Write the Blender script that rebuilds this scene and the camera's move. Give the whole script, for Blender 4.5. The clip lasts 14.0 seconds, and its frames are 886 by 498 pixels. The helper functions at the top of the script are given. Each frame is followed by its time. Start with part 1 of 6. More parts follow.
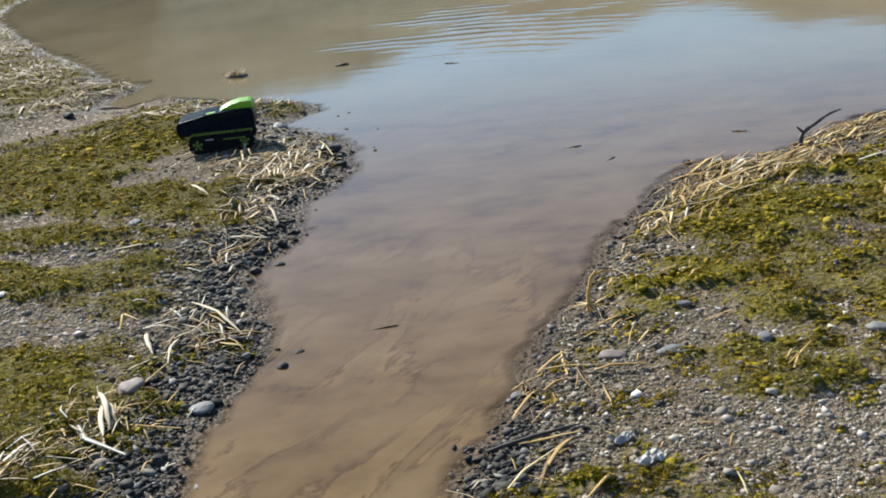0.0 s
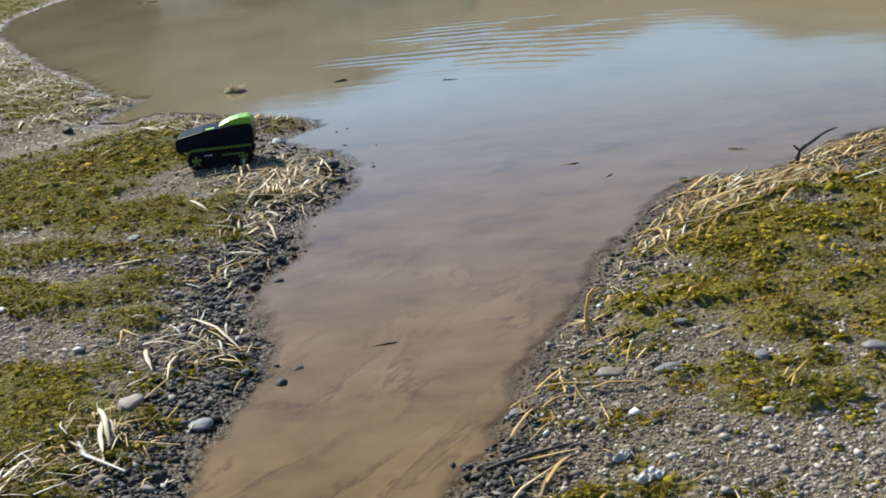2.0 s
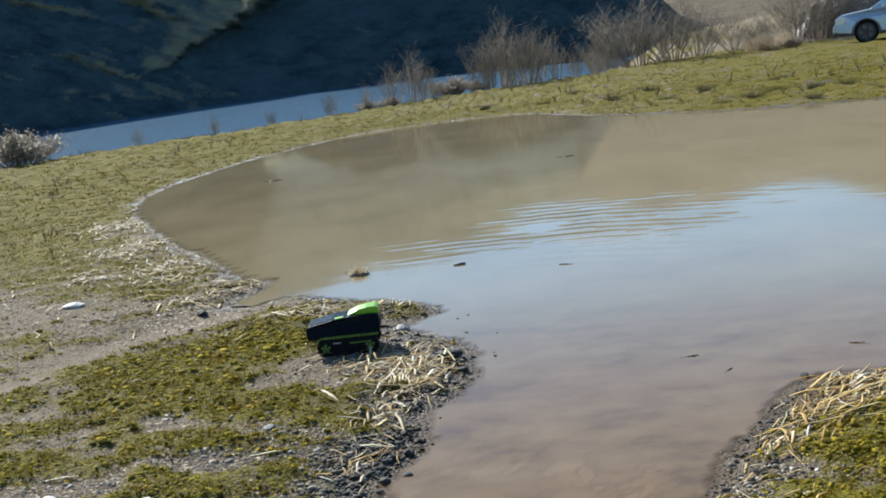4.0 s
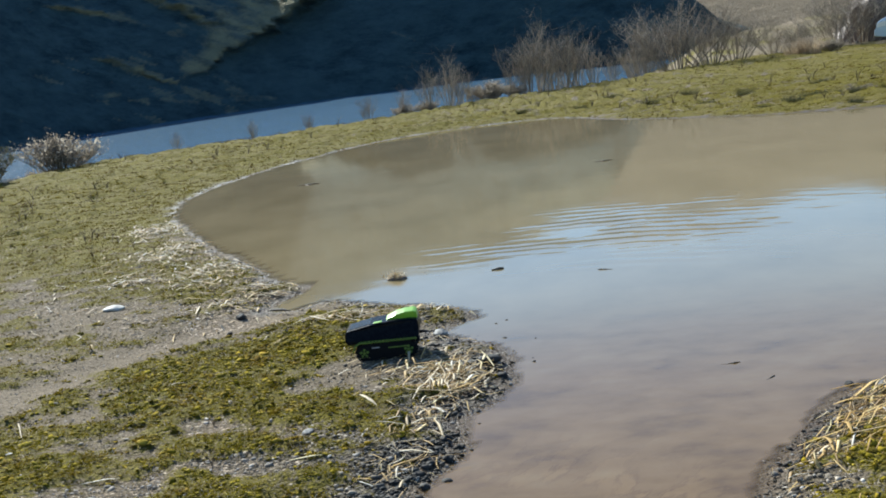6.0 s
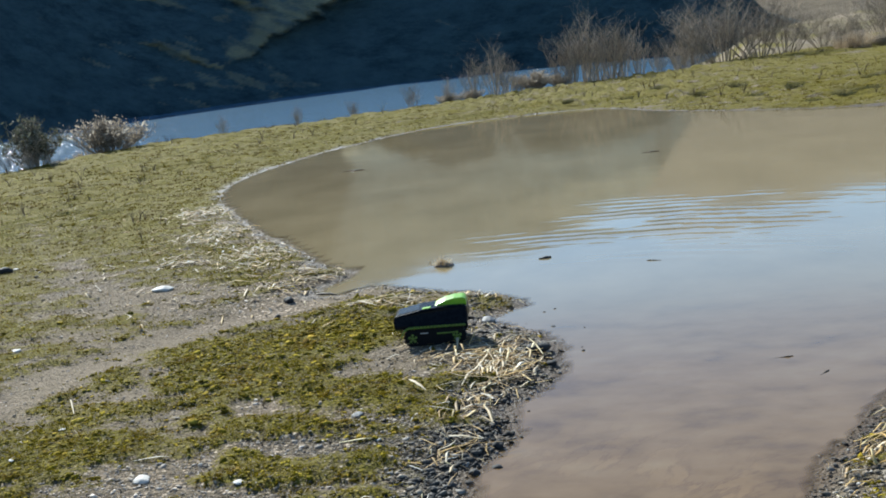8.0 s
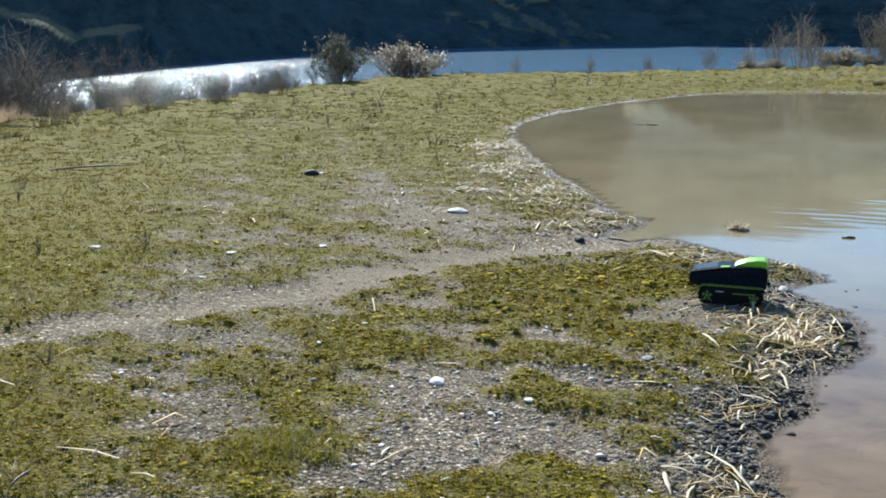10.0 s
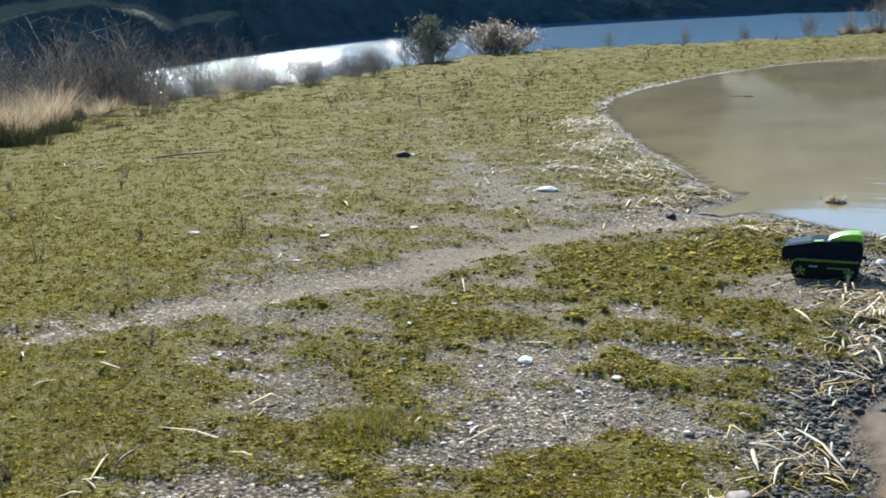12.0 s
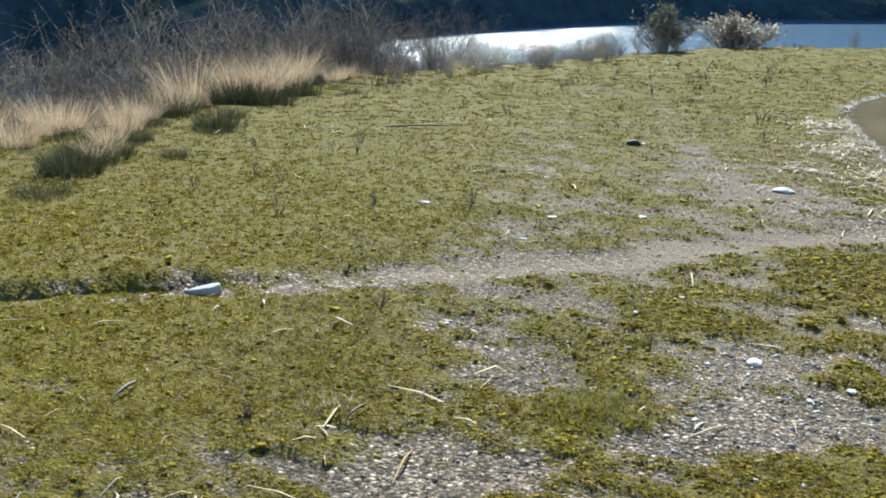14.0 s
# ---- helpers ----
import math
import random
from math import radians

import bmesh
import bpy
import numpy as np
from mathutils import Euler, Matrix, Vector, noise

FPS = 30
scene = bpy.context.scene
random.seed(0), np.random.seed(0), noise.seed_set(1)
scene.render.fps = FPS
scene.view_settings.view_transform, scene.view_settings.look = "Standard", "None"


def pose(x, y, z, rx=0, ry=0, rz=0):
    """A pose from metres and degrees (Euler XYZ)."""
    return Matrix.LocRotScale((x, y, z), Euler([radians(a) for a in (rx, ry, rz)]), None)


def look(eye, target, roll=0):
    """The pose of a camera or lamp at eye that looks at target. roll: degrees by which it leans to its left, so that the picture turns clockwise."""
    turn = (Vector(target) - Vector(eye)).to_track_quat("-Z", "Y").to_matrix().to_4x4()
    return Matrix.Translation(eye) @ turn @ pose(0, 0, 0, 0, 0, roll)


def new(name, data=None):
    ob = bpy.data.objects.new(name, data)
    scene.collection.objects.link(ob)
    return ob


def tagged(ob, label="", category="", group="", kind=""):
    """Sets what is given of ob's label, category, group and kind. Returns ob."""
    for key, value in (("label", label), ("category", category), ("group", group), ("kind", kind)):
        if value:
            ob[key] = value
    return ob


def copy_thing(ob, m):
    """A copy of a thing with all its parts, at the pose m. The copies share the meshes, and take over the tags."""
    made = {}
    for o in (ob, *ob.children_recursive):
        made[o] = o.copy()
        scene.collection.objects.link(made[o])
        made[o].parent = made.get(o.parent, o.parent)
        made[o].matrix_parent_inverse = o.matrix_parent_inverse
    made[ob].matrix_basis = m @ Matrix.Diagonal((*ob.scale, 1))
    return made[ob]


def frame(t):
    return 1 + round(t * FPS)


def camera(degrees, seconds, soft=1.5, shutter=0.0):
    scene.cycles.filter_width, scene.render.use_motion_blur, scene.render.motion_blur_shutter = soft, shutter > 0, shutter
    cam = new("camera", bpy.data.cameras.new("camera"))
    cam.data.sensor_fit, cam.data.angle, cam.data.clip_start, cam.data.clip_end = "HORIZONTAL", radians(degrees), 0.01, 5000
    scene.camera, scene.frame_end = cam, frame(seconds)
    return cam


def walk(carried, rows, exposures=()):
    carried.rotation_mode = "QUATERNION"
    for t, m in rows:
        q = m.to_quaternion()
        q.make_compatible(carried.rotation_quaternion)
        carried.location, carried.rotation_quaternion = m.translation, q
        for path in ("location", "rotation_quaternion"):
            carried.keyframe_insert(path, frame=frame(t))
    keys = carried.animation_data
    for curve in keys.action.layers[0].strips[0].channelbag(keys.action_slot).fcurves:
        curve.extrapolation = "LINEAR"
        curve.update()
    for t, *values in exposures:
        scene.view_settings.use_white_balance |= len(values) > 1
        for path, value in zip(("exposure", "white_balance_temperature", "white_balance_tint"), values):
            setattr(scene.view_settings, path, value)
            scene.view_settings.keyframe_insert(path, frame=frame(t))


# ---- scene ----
cam = camera(42.46, 14.0, soft=1.8)


def aim(x, y, z, yaw, pitch, roll):
    """A camera pose: yaw to the left of +y, pitch upwards and lean, in degrees."""
    return Matrix.Translation((x, y, z)) @ pose(0, 0, 0, 0, 0, yaw) @ pose(0, 0, 0, 90 + pitch) @ pose(0, 0, 0, 0, 0, roll)


PATH = [
    (0.0, aim(0.157, 0.162, 1.351, 0.00, -19.45, -6.24)),
    (0.5, aim(0.150, 0.160, 1.362, 0.15, -19.33, -6.11)),
    (1.0, aim(0.154, 0.150, 1.363, -0.02, -19.03, -6.08)),
    (1.5, aim(0.150, 0.145, 1.366, -0.14, -18.82, -6.07)),
    (2.0, aim(0.151, 0.149, 1.367, -0.27, -18.77, -5.98)),
    (2.5, aim(0.153, 0.144, 1.382, 0.14, -18.30, -6.03)),
    (3.0, aim(0.146, 0.097, 1.451, -0.02, -15.69, -5.83)),
    (3.5, aim(0.110, 0.039, 1.526, 2.18, -11.90, -6.40)),
    (4.0, aim(0.100, 0.014, 1.553, 4.30, -10.13, -6.80)),
    (4.2, aim(0.109, 0.014, 1.565, 5.13, -10.13, -6.78)),
    (6.3, aim(0.069, 0.026, 1.554, 6.50, -9.50, -6.94)),
    (6.5, aim(0.063, 0.023, 1.547, 7.01, -9.07, -6.89)),
    (7.0, aim(0.065, 0.028, 1.554, 6.82, -9.10, -5.95)),
    (7.2, aim(0.055, 0.030, 1.562, 6.44, -9.20, -5.44)),
    (9.3, aim(-0.069, 0.018, 1.519, 12.90, -11.36, -6.27)),
    (9.5, aim(-0.104, 0.002, 1.527, 13.30, -11.19, -4.85)),
    (10.0, aim(-0.176, -0.081, 1.494, 21.49, -11.77, 0.20)),
    (10.5, aim(-0.147, -0.089, 1.509, 24.00, -12.21, 1.05)),
    (11.0, aim(-0.137, -0.108, 1.510, 24.64, -12.15, 0.40)),
    (11.5, aim(-0.119, -0.107, 1.515, 26.50, -12.66, -1.70)),
    (12.0, aim(-0.116, -0.114, 1.520, 26.48, -12.82, -1.96)),
    (12.5, aim(-0.146, -0.142, 1.544, 28.04, -12.72, -1.41)),
    (13.0, aim(-0.214, -0.190, 1.534, 31.07, -12.25, 0.81)),
    (13.5, aim(-0.205, -0.184, 1.543, 35.64, -12.17, -0.23)),
    (14.0, aim(-0.197, -0.193, 1.513, 37.16, -13.57, 1.19)),
]
walk(cam, PATH, exposures=[(0.0, 0.88, 6050, 6), (2.5, 0.88, 6050, 6), (4.0, 1.02, 5900, 4), (7.2, 1.00, 5850, 3), (10.0, 1.18, 5700, 3), (12.0, 1.26, 5700, 3), (14.0, 1.36, 5700, 3)])

# ---- light ----
SUN_LEFT, SUN_UP = 33.0, 33.0      # degrees to the left of +y, degrees above the horizon
world = bpy.data.worlds.new("sky")
scene.world = world
world.use_nodes = True
wt = world.node_tree
sky = wt.nodes.new("ShaderNodeTexSky")
sky.sky_type, sky.sun_disc = "NISHITA", False
sky.sun_elevation, sky.sun_rotation = radians(SUN_UP), radians(-SUN_LEFT)
sky.air_density, sky.dust_density, sky.ozone_density = 1.0, 0.0, 4.0
wt.links.new(sky.outputs[0], wt.nodes["Background"].inputs[0])
wt.nodes["Background"].inputs[1].default_value = 0.080
sun = new("sun", bpy.data.lights.new("sun", "SUN"))
sun.data.energy, sun.data.angle, sun.data.color = 5.0, radians(0.5), (1.0, 0.945, 0.85)
sun.matrix_basis = look((0, 0, 30), (30 * math.sin(radians(SUN_LEFT)), -30 * math.cos(radians(SUN_LEFT)), 30 - 30 * math.tan(radians(SUN_UP))))

# ---- helpers for shapes ----
RNG = np.random.default_rng(7)


def hash2(ix, iy, seed):
    h = (ix.astype(np.int64) * 374761393 + iy.astype(np.int64) * 668265263 + seed * 1442695041) & 0x7FFFFFFF
    h = ((h ^ (h >> 13)) * 1274126177) & 0x7FFFFFFF
    return ((h ^ (h >> 16)) & 0xFFFF) / 65535.0


def vnoise(x, y, seed=0):
    x, y = np.asarray(x, float), np.asarray(y, float)
    ix, iy = np.floor(x), np.floor(y)
    u, v = x - ix, y - iy
    u, v = u * u * (3 - 2 * u), v * v * (3 - 2 * v)
    a, b = hash2(ix, iy, seed), hash2(ix + 1, iy, seed)
    c, d = hash2(ix, iy + 1, seed), hash2(ix + 1, iy + 1, seed)
    return (a * (1 - u) + b * u) * (1 - v) + (c * (1 - u) + d * u) * v


def fbm(x, y, seed=0, octaves=4):
    total, amp, norm = 0.0, 1.0, 0.0
    for k in range(octaves):
        total = total + amp * vnoise(x * 2 ** k, y * 2 ** k, seed + 17 * k)
        norm += amp
        amp *= 0.5
    return total / norm


def smooth(a, b, x):
    t = np.clip((x - a) / (b - a), 0, 1)
    return t * t * (3 - 2 * t)


def spline(points, per=6, closed=True):
    p = np.array(points, float)
    n = len(p)
    out = []
    for i in range(n if closed else n - 1):
        idx = [(i - 1) % n, i, (i + 1) % n, (i + 2) % n] if closed else [max(i - 1, 0), i, i + 1, min(i + 2, n - 1)]
        a, b, c, d = (p[k] for k in idx)
        for k in range(per):
            t = k / per
            out.append(0.5 * (2 * b + (c - a) * t + (2 * a - 5 * b + 4 * c - d) * t * t + (3 * b - a - 3 * c + d) * t ** 3))
    if not closed:
        out.append(p[-1])
    return np.array(out)


def line_distance(x, y, line, closed=False):
    best = np.full(x.shape, 1e9)
    n = len(line)
    for i in range(n if closed else n - 1):
        a, b = line[i], line[(i + 1) % n]
        d = b - a
        t = np.clip(((x - a[0]) * d[0] + (y - a[1]) * d[1]) / (d @ d + 1e-12), 0, 1)
        best = np.minimum(best, (x - a[0] - t * d[0]) ** 2 + (y - a[1] - t * d[1]) ** 2)
    return np.sqrt(best)


def inside(x, y, loop):
    hit = np.zeros(x.shape, bool)
    n = len(loop)
    for i in range(n):
        (x0, y0), (x1, y1) = loop[i], loop[(i + 1) % n]
        if y0 == y1:
            continue
        hit ^= ((y0 > y) != (y1 > y)) & (x < (x1 - x0) * (y - y0) / (y1 - y0) + x0)
    return hit


def mesh_of(name, verts, faces, material, smooth_shade=False):
    """A mesh from arrays; all faces have the same number of corners."""
    verts, faces = np.asarray(verts, np.float32), np.asarray(faces, np.int32)
    me = bpy.data.meshes.new(name)
    k = faces.shape[1]
    me.vertices.add(len(verts))
    me.vertices.foreach_set("co", verts.ravel())
    me.loops.add(faces.size)
    me.loops.foreach_set("vertex_index", faces.ravel())
    me.polygons.add(len(faces))
    me.polygons.foreach_set("loop_start", np.arange(0, faces.size, k, dtype=np.int32))
    if smooth_shade:
        me.polygons.foreach_set("use_smooth", np.ones(len(faces), bool))
    me.update(calc_edges=True)
    me.materials.append(material)
    return me


def thing(name, label, category, group="", kind="", at=None):
    """An empty at the base of a thing, for its parts."""
    ob = new(name)
    ob.empty_display_size = 0.05
    if at is not None:
        ob.matrix_basis = at
    return tagged(ob, label, category, group, kind)


def part(name, bm, material, parent=None, label="", smooth_shade=False):
    """Links a bmesh, or a ready mesh, as one mesh object under a thing or a part."""
    if isinstance(bm, bmesh.types.BMesh):
        me = bpy.data.meshes.new(name)
        bm.to_mesh(me)
        bm.free()
        me.materials.append(material)
        if smooth_shade:
            me.polygons.foreach_set("use_smooth", np.ones(len(me.polygons), bool))
    else:
        me = bm
    ob = new(name, me)
    ob.parent = parent
    return tagged(ob, label)


def tubes(paths, sides=4, flat=1.0):
    """Tapered tubes along polylines: paths of (points, radii); flat: their height over their width."""
    vs, fs, base = [], [], 0
    ang = np.arange(sides) * 2 * np.pi / sides
    for pts, rad in paths:
        pts, rad = np.asarray(pts, float), np.asarray(rad, float)
        d = np.gradient(pts, axis=0)
        d /= np.linalg.norm(d, axis=1)[:, None] + 1e-9
        ref = np.array([0.0, 0, 1]) if abs(d[0][2]) < 0.9 else np.array([1.0, 0, 0])
        u = np.cross(d, ref)
        u /= np.linalg.norm(u, axis=1)[:, None] + 1e-9
        w = np.cross(d, u)
        ring = pts[:, None] + rad[:, None, None] * (np.cos(ang)[None, :, None] * u[:, None] + flat * np.sin(ang)[None, :, None] * w[:, None])
        n = len(pts)
        vs.append(ring.reshape(-1, 3))
        i, k = np.meshgrid(np.arange(n - 1), np.arange(sides), indexing="ij")
        k2 = (k + 1) % sides
        fs.append(np.stack([i * sides + k, i * sides + k2, (i + 1) * sides + k2, (i + 1) * sides + k], -1).reshape(-1, 4) + base)
        base += n * sides
    return np.concatenate(vs), np.concatenate(fs)


# ---- materials ----
def material(name, rough=0.8, metal=0.0, spec=0.5):
    m = bpy.data.materials.new(name)
    m.use_nodes = True
    b = m.node_tree.nodes["Principled BSDF"]
    b.inputs["Roughness"].default_value, b.inputs["Metallic"].default_value = rough, metal
    b.inputs["Specular IOR Level"].default_value = spec
    return m, m.node_tree, b


def node(nt, kind, **values):
    n = nt.nodes.new("ShaderNode" + kind)
    for k, v in values.items():
        n.inputs[k.replace("_", " ")].default_value = v
    return n


def ramp(nt, source, stops):
    r = nt.nodes.new("ShaderNodeValToRGB")
    while len(r.color_ramp.elements) < len(stops):
        r.color_ramp.elements.new(0.5)
    for e, (p, c) in zip(r.color_ramp.elements, stops):
        e.position, e.color = p, (*c, 1)
    nt.links.new(source, r.inputs[0])
    return r.outputs[0]


def mix(nt, factor, a, b, kind="MIX"):
    n = nt.nodes.new("ShaderNodeMix")
    n.data_type, n.blend_type = "RGBA", kind
    for sock, v in ((n.inputs[0], factor), (n.inputs[6], a), (n.inputs[7], b)):
        if isinstance(v, bpy.types.NodeSocket):
            nt.links.new(v, sock)
        else:
            sock.default_value = v if isinstance(v, (int, float)) else (*v, 1)
    return n.outputs[2]


def math_node(nt, op, a, b=0.0):
    n = nt.nodes.new("ShaderNodeMath")
    n.operation = op
    for sock, v in zip(n.inputs, (a, b)):
        if isinstance(v, bpy.types.NodeSocket):
            nt.links.new(v, sock)
        else:
            sock.default_value = v
    return n.outputs[0]


def noise_tex(nt, scale, detail=4.0, rough=0.6, stretch=None):
    n = node(nt, "TexNoise", Scale=scale, Detail=detail, Roughness=rough)
    c = nt.nodes.new("ShaderNodeTexCoord")
    out = c.outputs["Object"]
    if stretch:
        mp = nt.nodes.new("ShaderNodeMapping")
        mp.inputs["Scale"].default_value = stretch
        nt.links.new(out, mp.inputs[0])
        out = mp.outputs[0]
    nt.links.new(out, n.inputs["Vector"])
    return n.outputs["Fac"]


def bump(nt, bsdf, height, strength=0.5, distance=0.01):
    b = node(nt, "Bump", Strength=strength, Distance=distance)
    nt.links.new(height, b.inputs["Height"])
    nt.links.new(b.outputs[0], bsdf.inputs["Normal"])


def island_material(name, stops, rough=0.85, grain=120.0, grain_amount=0.35, spec=0.3, through_light=0.0, patches=None, wide_patches=None, relief=0.0, single=False):
    """Colour by piece, with a fine grain over it."""
    m, nt, b = material(name, rough, spec=spec)
    g = nt.nodes.new("ShaderNodeObjectInfo" if single else "ShaderNodeNewGeometry")
    c = ramp(nt, g.outputs["Random" if single else "Random Per Island"], stops)
    f = ramp(nt, noise_tex(nt, grain), [(0.3, (1 - grain_amount,) * 3), (0.7, (1.0,) * 3)])
    c = mix(nt, 1.0, c, f, "MULTIPLY")
    if patches:
        c = mix(nt, ramp(nt, noise_tex(nt, 4.5, 5.0, 0.7), [(0.46, (0, 0, 0)), (0.66, (0.85,) * 3)]), c, mix(nt, 1.0, c, patches, "MULTIPLY"))
    if wide_patches:
        c = mix(nt, ramp(nt, noise_tex(nt, 0.75, 7.0, 0.7, (0.45, 1.5, 1.0)), [(0.47, (0, 0, 0)), (0.6, (0.95,) * 3)]), c, mix(nt, 1.0, c, wide_patches, "MULTIPLY"))
    nt.links.new(c, b.inputs["Base Color"])
    if relief:
        bump(nt, b, noise_tex(nt, grain, 3.0, 0.7), 1.0, relief)
    if through_light:
        t = nt.nodes.new("ShaderNodeBsdfTranslucent")
        nt.links.new(c, t.inputs[0])
        s = nt.nodes.new("ShaderNodeMixShader")
        s.inputs[0].default_value = through_light
        nt.links.new(b.outputs[0], s.inputs[1])
        nt.links.new(t.outputs[0], s.inputs[2])
        nt.links.new(s.outputs[0], nt.nodes["Material Output"].inputs[0])
    return m


def paint(name, colour, rough=0.4, metal=0.0, wear=0.25, scale=30.0, spec=0.5):
    """Plain paint, plastic or metal with faint dirt and scuffs."""
    m, nt, b = material(name, rough, metal, spec)
    n = noise_tex(nt, scale)
    nt.links.new(ramp(nt, n, [(0.25, tuple(v * (1 - wear) for v in colour)), (0.7, colour)]), b.inputs["Base Color"])
    r = nt.nodes.new("ShaderNodeMapRange")
    r.inputs[3].default_value, r.inputs[4].default_value = rough * 0.8, min(1.0, rough * 1.4)
    nt.links.new(n, r.inputs[0])
    nt.links.new(r.outputs[0], b.inputs["Roughness"])
    return m


def ground_material():
    m, nt, b = material("gravel_and_moss", 0.95, spec=0.1)

    def attr(name):
        a = nt.nodes.new("ShaderNodeAttribute")
        a.attribute_name = name
        return a.outputs["Fac"]
    moss, wet, pale, earth = attr("moss"), attr("wet"), attr("pale"), attr("earth")
    v = node(nt, "TexVoronoi", Scale=60.0)
    co = nt.nodes.new("ShaderNodeTexCoord")
    warp = mix(nt, 0.012, co.outputs["Object"], node(nt, "TexNoise", Scale=25.0).outputs["Color"], "ADD")
    nt.links.new(warp, v.inputs["Vector"])
    sep = nt.nodes.new("ShaderNodeSeparateColor")
    nt.links.new(v.outputs["Color"], sep.inputs[0])
    stone = ramp(nt, sep.outputs[0], [(0.0, (0.045, 0.036, 0.026)), (0.35, (0.12, 0.098, 0.072)), (0.7, (0.235, 0.194, 0.144)), (0.93, (0.39, 0.325, 0.245)), (1.0, (0.72, 0.63, 0.51))])
    # shade in the gaps between stones, multiplied into their colour
    gap_shade = ramp(nt, v.outputs["Distance"], [(0.2, (1, 1, 1)), (0.7, (0.34, 0.32, 0.30))])
    stone = mix(nt, 1.0, stone, gap_shade, "MULTIPLY")
    stone = mix(nt, pale, stone, mix(nt, 1.0, stone, (1.8, 1.68, 1.58), "MULTIPLY"))
    soil = ramp(nt, noise_tex(nt, 40.0, 6.0, 0.75), [(0.3, (0.105, 0.08, 0.052)), (0.7, (0.27, 0.212, 0.145))])
    stone = mix(nt, earth, stone, soil)
    big = noise_tex(nt, 1.7, 5.0, 0.65)
    fine = noise_tex(nt, 55.0, 4.0, 0.7)
    # moss underlay, darker than the tufts to paint the shade between them
    green = ramp(nt, fine, [(0.3, (0.045, 0.037, 0.004)), (0.5, (0.112, 0.091, 0.005)), (0.72, (0.225, 0.180, 0.010))])
    straw = ramp(nt, fine, [(0.25, (0.09, 0.07, 0.03)), (0.75, (0.30, 0.235, 0.11))])
    green = mix(nt, ramp(nt, big, [(0.45, (0, 0, 0)), (0.7, (0.4,) * 3)]), green, straw)
    edge = math_node(nt, "ADD", moss, math_node(nt, "MULTIPLY", math_node(nt, "SUBTRACT", noise_tex(nt, 26.0, 6.0, 0.8), 0.5), 1.5))
    cover = ramp(nt, edge, [(0.40, (0, 0, 0)), (0.58, (1, 1, 1))])
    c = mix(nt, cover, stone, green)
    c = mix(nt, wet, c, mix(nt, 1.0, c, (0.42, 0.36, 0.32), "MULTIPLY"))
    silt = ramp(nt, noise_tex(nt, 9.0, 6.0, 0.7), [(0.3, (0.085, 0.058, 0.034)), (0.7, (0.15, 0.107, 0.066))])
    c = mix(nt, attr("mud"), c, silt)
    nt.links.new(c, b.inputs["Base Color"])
    r = nt.nodes.new("ShaderNodeMapRange")
    r.inputs[3].default_value, r.inputs[4].default_value = 0.92, 0.35
    nt.links.new(wet, r.inputs[0])
    nt.links.new(r.outputs[0], b.inputs["Roughness"])
    h = math_node(nt, "ADD", math_node(nt, "MULTIPLY", v.outputs["Distance"], -0.9), math_node(nt, "MULTIPLY", fine, 1.2))
    bump(nt, b, h, 0.9, 0.012)
    return m


